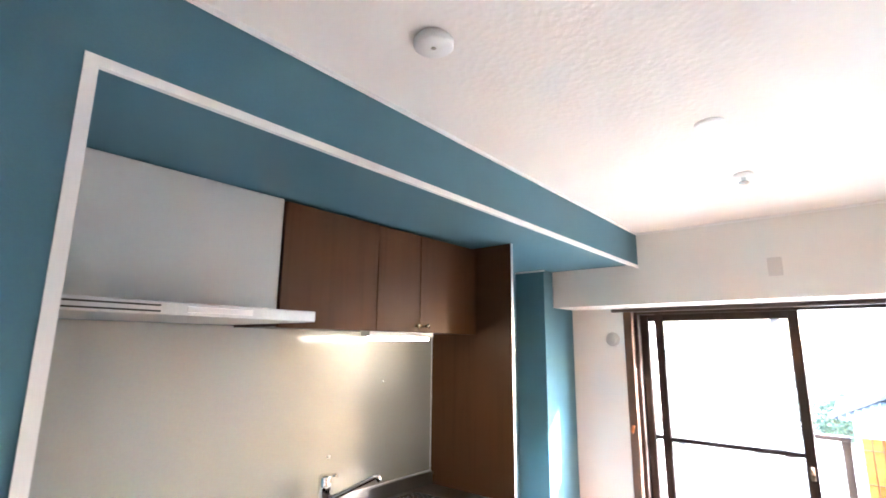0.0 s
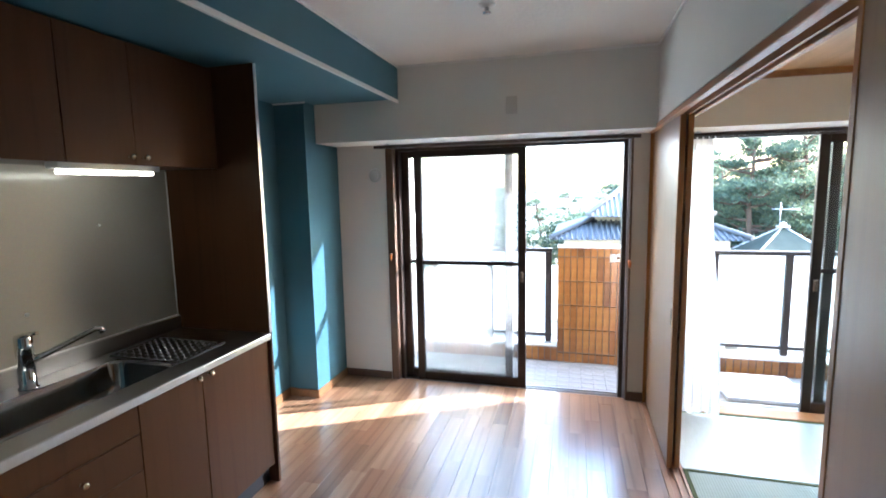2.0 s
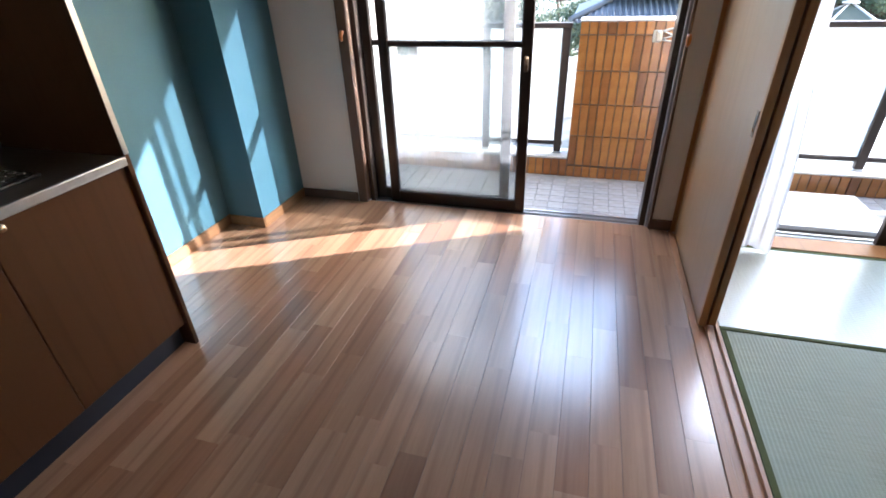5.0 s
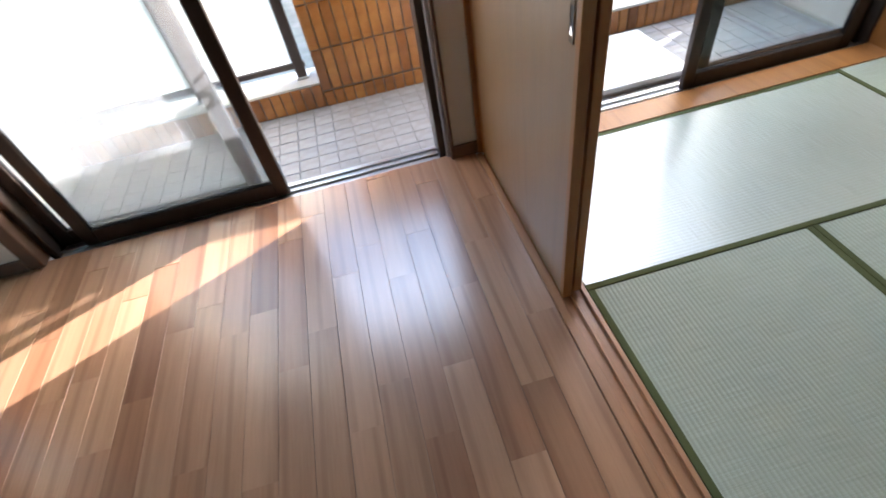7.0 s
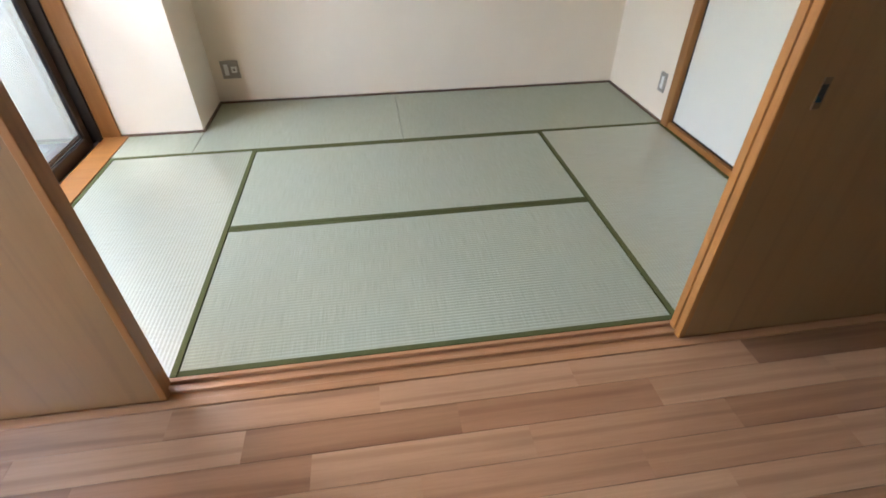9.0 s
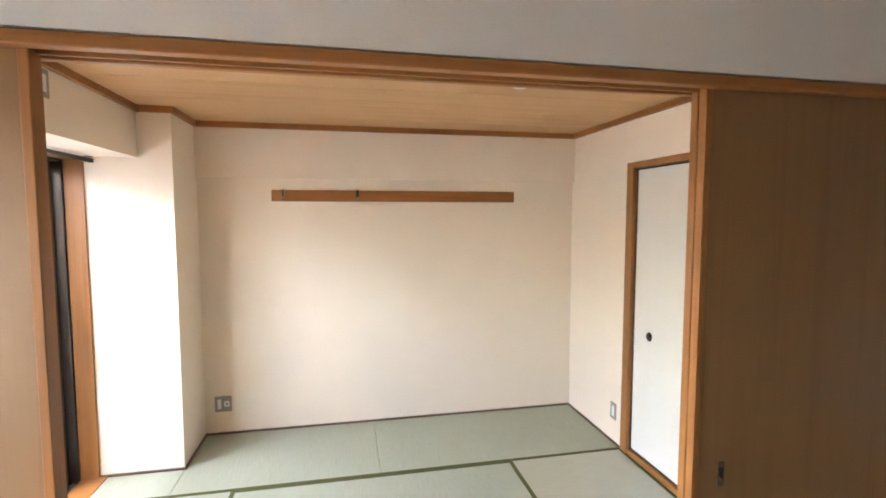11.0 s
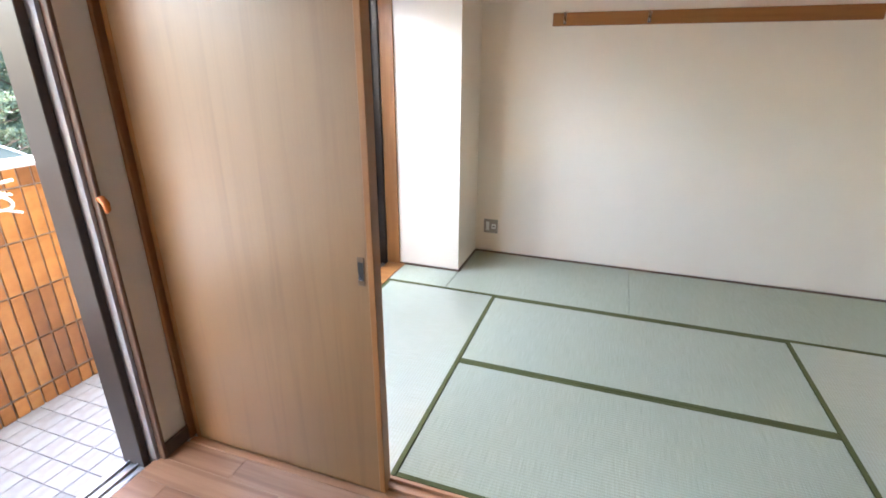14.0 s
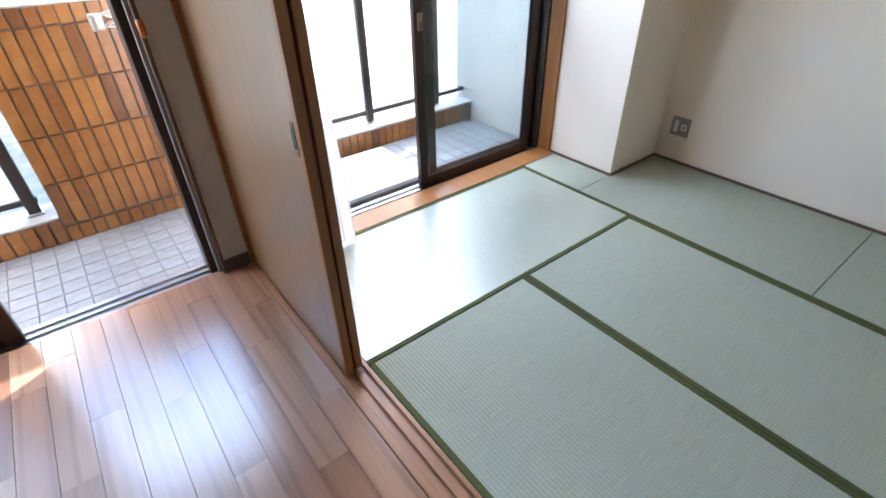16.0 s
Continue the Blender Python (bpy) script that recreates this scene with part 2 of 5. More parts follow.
def veil(name, colour, through_share, rough=0.6):
    """Cloth or frosted sheet that lets diffuse light pass."""
    m, t, b = nodes_of(name, rough)
    p = coords(t)
    n = node(t, "ShaderNodeTexNoise", Scale=60.0, Detail=3.0)
    t.links.new(p, n.inputs["Vector"])
    c = ramp(t, n.outputs[0], [(0.3, scaled(colour, 0.95)), (0.7, colour)])
    t.links.new(c, b.inputs["Base Color"])
    tr = t.nodes.new("ShaderNodeBsdfTranslucent")
    t.links.new(c, tr.inputs[0])
    mx = t.nodes.new("ShaderNodeMixShader")
    mx.inputs[0].default_value = through_share
    t.links.new(b.outputs[0], mx.inputs[1])
    t.links.new(tr.outputs[0], mx.inputs[2])
    t.links.new(mx.outputs[0], t.nodes["Material Output"].inputs[0])
    return m


M_FROST = veil("frosted_panel", (0.76, 0.79, 0.79), 0.85, 0.3)
M_CURTAIN = veil("sheer_curtain", (0.90, 0.90, 0.88), 0.72)


def tatami_mat(name, axis, light, dark):
    """Woven rush: ribs along one axis, fine rush threads across."""
    m, t, b = nodes_of(name, 0.40 if axis == "x" else 0.6, 0, 0.9 if axis == "x" else 0.15)
    p = coords(t)
    rib = node(t, "ShaderNodeTexWave", Scale=22.0, Distortion=0.25)
    rib.inputs["Detail"].default_value = 1.0
    rib.bands_direction = "X" if axis == "y" else "Y"
    t.links.new(p, rib.inputs["Vector"])
    q = coords(t, (8, 500, 8) if axis == "y" else (500, 8, 8))
    thread = node(t, "ShaderNodeTexNoise", Scale=1.0, Detail=3.0)
    t.links.new(q, thread.inputs["Vector"])
    big = node(t, "ShaderNodeTexNoise", Scale=2.5, Detail=4.0)
    t.links.new(p, big.inputs["Vector"])
    col = ramp(t, thread.outputs[0], [(0.3, dark), (0.7, light)])
    col = mixed(t, 0.34, col, ramp(t, rib.outputs[0], [(0.0, (0.72, 0.74, 0.66)), (0.6, (1, 1, 1))]), "MULTIPLY")
    col = mixed(t, 0.3, col, ramp(t, big.outputs[0], [(0.3, (0.86, 0.88, 0.80)), (0.7, (1, 1, 1))]), "MULTIPLY")
    t.links.new(col, b.inputs["Base Color"])
    b.inputs["Coat Weight"].default_value = 1.0 if axis == "x" else 0.0
    b.inputs["Coat Roughness"].default_value = 0.27 if axis == "x" else 0.45
    b.inputs["Coat IOR"].default_value = 1.7
    bump(t, b, rib.outputs[0], 0.25 if axis == "x" else 0.45, 0.003)
    return m


M_TAT_Y = tatami_mat("tatami_rush_long", "y", (0.45, 0.475, 0.38), (0.34, 0.362, 0.28))
M_TAT_X = tatami_mat("tatami_rush_cross", "x", (0.45, 0.475, 0.38), (0.34, 0.362, 0.28))
M_HERI = paint("tatami_border_cloth", (0.082, 0.092, 0.030), 0.8, 500, 0.4, 0.1, 0.2)


def tile_mat(name, stops, rough):
    m, t, b = nodes_of(name, rough)
    info = t.nodes.new("ShaderNodeObjectInfo")
    p = coords(t)
    n = node(t, "ShaderNodeTexNoise", Scale=14.0, Detail=4.0)
    t.links.new(p, n.inputs["Vector"])
    col = ramp(t, info.outputs["Random"], stops)
    col = mixed(t, 0.5, col, ramp(t, n.outputs[0], [(0.32, (0.56, 0.46, 0.38)), (0.58, (1, 1, 1))]), "MULTIPLY")
    t.links.new(col, b.inputs["Base Color"])
    bump(t, b, n.outputs[0], 0.12, 0.003)
    return m


M_TILE = tile_mat("ochre_glazed_tile", [(0.0, (0.18, 0.075, 0.026)), (0.14, (0.26, 0.108, 0.030)), (0.3, (0.33, 0.142, 0.037)), (0.75, (0.39, 0.176, 0.046)), (1.0, (0.27, 0.108, 0.028))], 0.25)
M_FTILE = tile_mat("balcony_floor_tile", [(0.0, (0.24, 0.238, 0.24)), (0.5, (0.285, 0.282, 0.286)), (1.0, (0.262, 0.26, 0.266))], 0.5)


def lamp_mat(name, colour, power):
    m, t, b = nodes_of(name, 0.4)
    b.inputs["Base Color"].default_value = (0.8, 0.8, 0.8, 1)
    b.inputs["Emission Color"].default_value = (*colour, 1)
    b.inputs["Emission Strength"].default_value = power
    return m


M_TUBE = lamp_mat("fluorescent_tube", (1.0, 0.88, 0.58), 1.0)


# ---- building helpers ----
def add_box(bm, x0, x1, y0, y1, z0, z1, bevel=0.0, seg=1):
    m = Matrix.LocRotScale(((x0 + x1) / 2, (y0 + y1) / 2, (z0 + z1) / 2), None, (x1 - x0, y1 - y0, z1 - z0))
    r = bmesh.ops.create_cube(bm, size=1.0, matrix=m)
    if bevel:
        es = list({e for v in r["verts"] for e in v.link_edges})
        bmesh.ops.bevel(bm, geom=es, offset=bevel, segments=seg, affect="EDGES", profile=0.5)
    return bm


def add_tube(bm, pts, r, sides=12, caps=True):
    """A round bar through points; r is one radius or one for each point."""
    pts = [Vector(p) for p in pts]
    rs = [r] * len(pts) if not hasattr(r, "__len__") else r
    rings = []
    side = None
    for i, p in enumerate(pts):
        d = (pts[min(i + 1, len(pts) - 1)] - pts[max(i - 1, 0)]).normalized()
        if side is None or abs(side.dot(d)) > 0.98:
            side = Vector((0, 0, 1)) if abs(d.z) < 0.9 else Vector((1, 0, 0))
        u = d.cross(side).normalized()
        side = u.cross(d)
        rings.append([bm.verts.new(p + rs[i] * (math.cos(2 * math.pi * k / sides) * u + math.sin(2 * math.pi * k / sides) * side)) for k in range(sides)])
    for a, b in zip(rings, rings[1:]):
        for k in range(sides):
            f = bm.faces.new((a[k], a[(k + 1) % sides], b[(k + 1) % sides], b[k]))
            f.smooth = True
    if caps:
        bm.faces.new(rings[0][::-1])
        bm.faces.new(rings[-1])
    bmesh.ops.recalc_face_normals(bm, faces=bm.faces[:])
    return bm


def add_lathe(bm, centre, axis, profile, sides=24):
    """A turned shape: profile is (distance along the axis, radius)."""
    c, d = Vector(centre), Vector(axis).normalized()
    return add_tube(bm, [c + d * h for h, _ in profile], [max(r, 0.0004) for _, r in profile], sides)


def thing(name, at, label, category, group="", kind=""):
    """An Empty at the thing's base."""
    e = new(name)
    e.empty_display_size = 0.05
    e.location = at
    return tagged(e, label, category, group, kind)


def base_of(ob):
    m = Matrix.Translation(ob.location)
    return base_of(ob.parent) @ ob.matrix_parent_inverse @ m if ob.parent else m


def part(name, bm, material, parent=None, label=""):
    me = bpy.data.meshes.new(name)
    bm.normal_update()
    bm.to_mesh(me)
    bm.free()
    me.materials.append(material)
    ob = new(name, me)
    if parent:
        ob.parent = parent
        ob.matrix_parent_inverse = base_of(parent).inverted()
    return tagged(ob, label)


def box(name, x0, x1, y0, y1, z0, z1, material, parent=None, label="", bevel=0.0, seg=1):
    return part(name, add_box(bmesh.new(), x0, x1, y0, y1, z0, z1, bevel, seg), material, parent, label)


def wall(name, boxes, material, label, category="wall"):
    bm = bmesh.new()
    for b in boxes:
        add_box(bm, *b)
    return tagged(part(name, bm, material), label, category, kind="structure")


def piece(name, mesh, parent, place):
    ob = new(name, mesh)
    ob.parent = parent
    ob.matrix_parent_inverse = base_of(parent).inverted()
    ob.location = place
    return ob


def piece_mesh(name, sx, sy, sz, material, bevel):
    bm = add_box(bmesh.new(), -sx / 2, sx / 2, -sy / 2, sy / 2, -sz / 2, sz / 2, bevel)
    me = bpy.data.meshes.new(name)
    bm.to_mesh(me)
    bm.free()
    me.materials.append(material)
    return me


# ---- plan (metres) ----
KX0 = -2.04            # kitchen side wall
KX1 = 0.615            # partition, kitchen face
KY0, KY1 = -0.95, 4.22  # kitchen back wall and window wall
KZ = 2.47              # kitchen ceiling
BEAM_X, BEAM_Z = -1.115, 2.245
SOF_Y, SOF_Z = 3.88, 1.96
TX0, TX1 = 0.725, 3.13  # tatami room
TY0, TY1 = 0.84, 4.20
TZ = 2.252
WALL_OUT = 4.42        # outer face of the window wall
BZ = -0.06             # balcony floor

# ---- structure: kitchen ----
kfloor = wall("floor", [(KX0 - 0.1, 0.609, KY0, KY1 + 0.03, -0.12, -0.006)], M_FLOORGAP, "wood strip flooring of the kitchen", "floor")
wall("ceiling_kitchen", [(KX0 - 0.1, KX1 + 0.1, KY0 - 0.1, WALL_OUT, KZ, KZ + 0.15)], M_CEIL, "off-white textured paper ceiling of the kitchen", "ceiling")
wall("wall_west", [(KX0 - 0.15, KX0, 0.57, WALL_OUT, -0.1, KZ)], M_TEAL, "teal papered wall behind the kitchen unit")
wall("wall_west_stub", [(KX0 - 0.15, BEAM_X, KY0 - 0.1, 0.57, -0.1, KZ)], M_TEAL, "teal papered wall beside the kitchen recess")
wall("wall_south", [(BEAM_X, KX1 + 0.1, KY0 - 0.15, KY0, -0.1, KZ)], M_WALL, "white papered wall behind the walker")
wall("beam_teal", [(KX0, BEAM_X, 0.57, SOF_Y, BEAM_Z, KZ), (BEAM_X - 0.012, BEAM_X, 0.57, SOF_Y, 2.238, BEAM_Z)], M_TEAL, "teal papered boxed beam over the kitchen recess", "beam")
wall("pillar_teal", [(KX0, -1.79, 3.73, KY1, -0.05, BEAM_Z)], M_TEAL, "teal papered pillar beside the balcony window", "pillar")
wall("soffit_kitchen", [(-1.79, KX1, SOF_Y, WALL_OUT, SOF_Z, KZ), (KX0, -1.79, SOF_Y, WALL_OUT, BEAM_Z, KZ)], M_WALL, "white papered boxed beam above the balcony window", "beam")
wall("wall_north_kitchen", [(KX0 - 0.1, -1.36, KY1, WALL_OUT, -0.1, SOF_Z), (0.50, 0.72, KY1, WALL_OUT, -0.1, SOF_Z)], M_WALL, "white papered wall on both sides of the balcony window")
bm = bmesh.new()
add_box(bm, BEAM_X - 0.012, BEAM_X + 0.004, 0.562, SOF_Y, 2.216, 2.238)
add_box(bm, BEAM_X - 0.028, BEAM_X + 0.004, 0.562, 0.588, 0.0, 2.216)
tagged(part("trim_beam", bm, M_TRIM_W), "white edge trim round the kitchen recess", "trim", kind="structure")
bm = bmesh.new()
add_box(bm, BEAM_X, BEAM_X + 0.012, 0.57, SOF_Y, KZ - 0.012, KZ)
add_box(bm, BEAM_X, KX1, SOF_Y - 0.012, SOF_Y, KZ - 0.012, KZ)
add_box(bm, KX1 - 0.012, KX1, KY0, SOF_Y, KZ - 0.012, KZ)
add_box(bm, KX0, -1.778, 3.718, 3.73, BEAM_Z - 0.010, BEAM_Z)
tagged(part("trim_ceiling", bm, M_TRIM_W), "thin white ceiling line trim", "trim", kind="structure")


def baseboard(name, boxes, material, label="wooden baseboard along the wall foot"):
    bm = bmesh.new()
    for b in boxes:
        add_box(bm, *b, 0.003)
    return tagged(part(name, bm, material), label, "baseboard", kind="structure")


baseboard("baseboard_west", [(KX0, KX0 + 0.012, 2.712, 3.73, 0, 0.065), (KX0 + 0.012, -1.778, 3.718, 3.73, 0, 0.065), (-1.79, -1.778, 3.73, KY1 - 0.012, 0, 0.065)], M_BASE)
baseboard("baseboard_north", [(-1.79, -1.365, KY1 - 0.012, KY1, 0, 0.065), (0.50, 0.64, KY1 - 0.012, KY1, 0, 0.065)], M_BASED)
baseboard("baseboard_south", [(BEAM_X, KX1, KY0, KY0 + 0.012, 0, 0.065)], M_BASED)

# partition: wall over the sliding doors, wall piece by the doorway
wall("wall_partition", [(KX1, 0.72, 0.75, TY1 + 0.02, 1.992, KZ), (KX1 + 0.02, 0.72, 0.48, 0.75, -0.1, KZ), (KX1 + 0.02, 0.72, 0.75, 0.79, -0.1, 1.992), (KX1 + 0.02, 0.72, -0.40, 0.48, 2.02, KZ), (KX1 + 0.02, 0.72, KY0, -0.40, -0.1, KZ)], M_WALL, "white papered partition wall over the sliding doors")
baseboard("baseboard_partition", [(KX1 + 0.008, KX1 + 0.02, 0.487, 0.785, 0, 0.065)], M_BASED)
lintel = tagged(part("lintel", bmesh.new(), M_BROWN_Y), "brown wooden lintel with two sliding grooves", "lintel", kind="structure")
bm = bmesh.new()
add_box(bm, 0.608, 0.642, 0.75, TY1 + 0.02, 1.955, 1.986, 0.003)
add_box(bm, 0.642, 0.73, 0.75, TY1 + 0.02, 1.985, 1.998)
add_box(bm, 0.676, 0.684, 0.75, TY1 + 0.02, 1.955, 1.985)
add_box(bm, 0.714, 0.735, 0.75, TY1 + 0.02, 1.955, 1.998, 0.003)
bm.to_mesh(lintel.data)
bm.free()
bm = bmesh.new()
add_box(bm, 0.610, 0.726, 0.75, TY1, -0.03, -0.010)
for xa, xb in ((0.610, 0.638), (0.670, 0.681), (0.711, 0.726)):
    add_box(bm, xa, xb, 0.82, TY1, -0.012, 0.004, 0.0015)
tagged(part("door_sill", bm, M_SILL), "pale wooden door sill with two grooves", "sill", kind="structure")
bm = bmesh.new()
add_box(bm, 0.605, 0.735, 0.786, 0.82, 0.0, 1.955, 0.004)
tagged(part("door_jamb_south", bm, M_BROWN), "brown wooden jamb of the sliding doors", "jamb", kind="structure")
bm = bmesh.new()
add_box(bm, 0.622, 0.735, KY1 - 0.018, KY1, 0.0, 1.955, 0.003)
tagged(part("door_jamb_north", bm, M_BROWN), "brown wooden jamb of the sliding doors by the window", "jamb", kind="structure")


def sliding_door(x0, x1, y0, y1, handle_y, label, handle=True, hz=0.872, hh=0.046):
    """Flush wood door with brown edge stiles and a sunk pull."""
    d = thing("sliding_door", ((x0 + x1) / 2, (y0 + y1) / 2, 0.004), label, "sliding door", "sliding doors of the partition")
    face = box("door_panel", x0, x1, y0 + 0.022, y1 - 0.022, 0.006, 1.958, M_DOOR, d)
    for ya, yb in ((y0, y0 + 0.022), (y1 - 0.022, y1)):
        box("edge_stile", x0 - 0.002, x1 + 0.002, ya, yb, 0.005, 1.960, M_BROWN, d, "brown edge stile", 0.002)
    if handle:
        hw = 0.011
        h = thing_part("pull_handle", d, (x0, handle_y, hz))
        bm = bmesh.new()
        for za, zb in ((hz - hh, hz - hh + 0.016), (hz + hh - 0.016, hz + hh)):
            add_box(bm, x0 - 0.0025, x0 + 0.004, handle_y - hw, handle_y + hw, za, zb, 0.001)
        for ya, yb in ((handle_y - hw, handle_y - hw + 0.002), (handle_y + hw - 0.002, handle_y + hw)):
            add_box(bm, x0 - 0.0025, x0 + 0.004, ya, yb, hz - hh + 0.016, hz + hh - 0.016, 0.0006)
        part("plate", bm, M_BRONZE, h, "bronze plate of the pull")
        box("cup", x0 - 0.0012, x0 + 0.002, handle_y - hw + 0.002, handle_y + hw - 0.002, hz - hh + 0.016, hz + hh - 0.016, M_BLACK, h, "dark sunk cup")
        bm = bmesh.new()
        w = [bm.verts.new(v) for v in ((x0 - 0.0013, handle_y - hw + 0.003, hz - hh + 0.017), (x0 - 0.0013, handle_y + hw - 0.003, hz - hh + 0.017), (x0 - 0.0013, handle_y + hw - 0.004, hz - hh + 0.034),
                                       (x0 - 0.0024, handle_y - hw + 0.003, hz - hh + 0.017), (x0 - 0.0024, handle_y + hw - 0.003, hz - hh + 0.017))]
        for f in ((3, 4, 2), (0, 3, 2), (4, 1, 2), (0, 1, 4, 3), (0, 2, 1)):
            bm.faces.new([w[i] for i in f])
        part("lip", bm, M_CHROME, h, "bright metal lip of the cup")
    return d


def thing_part(name, parent, at):
    """An Empty for a part that has pieces of its own."""
    e = new(name)
    e.empty_display_size = 0.03
    e.parent = parent
    e.matrix_parent_inverse = base_of(parent).inverted()
    e.location = at
    return e


DOOR_W = 0.868
sliding_door(0.642, 0.667, 3.322, 3.322 + DOOR_W, 3.366, "light wood-grain sliding door with brown edge, slid open by the window")
sliding_door(0.684, 0.708, 3.334, 3.334 + DOOR_W - 0.01, 3.40, "light wood-grain sliding door stacked behind the first by the window", False)
sliding_door(0.642, 0.667, 1.690 - DOOR_W, 1.690, 1.590, "light wood-grain sliding door with brown edge, slid open by the wall", True, 0.835, 0.038)
sliding_door(0.684, 0.708, 1.683 - DOOR_W + 0.01, 1.683, 1.60, "light wood-grain sliding door stacked behind the first by the wall", False)

# ---- hall beyond the doorway ----
wall("hall_walls", [(0.72, 2.0, -0.55, -0.40, -0.1, KZ), (2.0, 2.1, -0.55, 0.48, -0.1, KZ), (0.72, 2.0, 0.48, 0.60, -0.1, KZ)], M_WALL, "white papered walls of the dark hall")
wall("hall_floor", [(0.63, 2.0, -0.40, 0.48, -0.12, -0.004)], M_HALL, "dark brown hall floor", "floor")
wall("ceiling_hall", [(0.72, 2.1, -0.55, 0.6, 2.2, 2.3)], M_CEIL, "white hall ceiling", "ceiling")
baseboard("baseboard_hall", [(0.73, 2.0, 0.468, 0.48, 0, 0.065)], M_BASED)
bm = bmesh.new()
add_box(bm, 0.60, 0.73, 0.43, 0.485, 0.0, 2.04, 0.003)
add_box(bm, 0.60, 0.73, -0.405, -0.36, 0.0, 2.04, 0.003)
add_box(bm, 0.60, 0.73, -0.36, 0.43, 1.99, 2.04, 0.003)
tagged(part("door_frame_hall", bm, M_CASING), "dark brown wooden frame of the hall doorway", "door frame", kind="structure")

# ---- structure: tatami room ----
wall("floor_base_tatami", [(0.72, TX1 + 0.05, TY0 - 0.02, TY1 + 0.03, -0.12, -0.045)], M_FLOORGAP, "sub-floor under the straw mats", "floor")
wall("wall_east", [(TX1, TX1 + 0.15, 0.3, WALL_OUT, -0.1, TZ + 0.3)], M_WALL_T, "cream papered back wall of the tatami room")
wall("beam_east", [(TX1 - 0.03, TX1, TY0, 3.69, 1.865, TZ)], M_WALL_T, "shallow papered beam along the back wall", "beam")
wall("wall_south_tatami", [(2.335, TX1, TY0 - 0.12, TY0, -0.1, TZ), (0.72, 2.335, TY0 - 0.12, TY0, 1.935, TZ)], M_WALL_T, "cream papered wall beside the closet")
wall("pillar_tatami", [(2.655, TX1, 3.69, TY1, -0.05, TZ)], M_WALL_T, "cream papered pillar in the corner by the window", "pillar")
wall("soffit_tatami", [(0.72, 2.655, SOF_Y, WALL_OUT, 1.945, TZ)], M_WALL_T, "cream papered boxed beam over the tatami room window", "beam")
wall("wall_north_tatami", [(0.72, 0.83, TY1 + 0.02, WALL_OUT, -0.1, 1.945), (2.70, TX1 + 0.15, TY1, WALL_OUT, -0.1, TZ)], M_WALL_T, "cream papered wall beside the tatami room window")
bm = bmesh.new()
add_box(bm, 0.70, TX1 + 0.05, TY0 - 0.1, TY1 + 0.1, TZ + 0.004, TZ + 0.1)
for k in range(6):
    x = 0.73 + 0.42 * k
    add_box(bm, x, min(x + 0.416, TX1), TY0, SOF_Y, TZ - 0.004, TZ + 0.006, 0.0015)
tagged(part("ceiling_tatami", bm, M_CEILT), "light wood-grain board ceiling of the tatami room", "ceiling", kind="structure")
bm = bmesh.new()
t0, t1 = TZ - 0.042, TZ - 0.003
add_box(bm, TX1 - 0.055, TX1 - 0.03, TY0, 3.69, t0, t1, 0.002)
add_box(bm, 2.655, TX1 - 0.055, 3.665, 3.69, t0, t1, 0.002)
add_box(bm, 2.63, 2.655, 3.665, SOF_Y - 0.025, t0, t1, 0.002)
add_box(bm, 0.75, 2.655, SOF_Y - 0.025, SOF_Y, t0, t1, 0.002)
add_box(bm, 0.75, TX1 - 0.055, TY0, TY0 + 0.025, t0, t1, 0.002)
add_box(bm, 0.72, 0.745, TY0, SOF_Y, t0, t1, 0.002)
tagged(part("trim_ceiling_tatami", bm, M_BROWN_Y), "brown wooden ceiling trim of the tatami room", "trim", kind="structure")

# mats: edges on the long sides
def tatami(x0, x1, y0, y1, along, edges, label):
    d = thing("tatami_mat", ((x0 + x1) / 2, (y0 + y1) / 2, -0.045), label, "tatami mat", "straw mats of the tatami room")
    g = 0.0012
    box("rush_cover", x0 + g, x1 - g, y0 + g, y1 - g, -0.045, 0.0, M_TAT_Y if along == "y" else M_TAT_X, d, "", 0.003)
    w = 0.023
    for e in edges:
        b = {"x0": (x0 + g, x0 + w, y0 + g, y1 - g), "x1": (x1 - w, x1 - g, y0 + g, y1 - g), "y0": (x0 + g, x1 - g, y0 + g, y0 + w), "y1": (x0 + g, x1 - g, y1 - w, y1 - g)}[e]
        box("border_cloth", *b, -0.044, 0.0022, M_HERI, d, "dark green woven border cloth", 0.001)
    return d


MX = (0.728, 1.540, 2.335, 3.128)
MY = (0.842, 1.652, 3.325, 4.120)
tatami(MX[0], MX[1], MY[1], MY[2], "y", ("x0", "x1"), "pale green straw mat with green cloth borders by the sill")
tatami(MX[1], MX[2], MY[1], MY[2], "y", ("x0", "x1"), "pale green straw mat with green borders in mid-room")
tatami(MX[0], MX[2], MY[2], MY[3], "x", ("y0", "y1"), "pale green straw mat with green borders under the window")
tatami(MX[0], MX[2], MY[0], MY[1], "x", ("y0", "y1"), "pale green straw mat with green borders before the closet")
tatami(MX[2], MX[3], MY[0], 2.478, "y", ("x0",), "pale green straw mat along the back wall by the closet")
tatami(MX[2], MX[3], 2.478, 3.687, "y", ("x0",), "pale green straw mat along the back wall by the pillar")
tatami(MX[2], 2.652, 3.687, MY[3] + 0.07, "y", ("x0",), "narrow straw mat strip beside the pillar")
bm = bmesh.new()
add_box(bm, TX1 - 0.012, TX1, TY0, 3.69, 0.0, 0.012)
add_box(bm, 2.643, TX1 - 0.012, 3.678, 3.69, 0.0, 0.012)
add_box(bm, 2.643, 2.655, 3.69, TY1, 0.0, 0.012)
add_box(bm, 2.335, TX1 - 0.012, TY0, TY0 + 0.012, 0.0, 0.012)
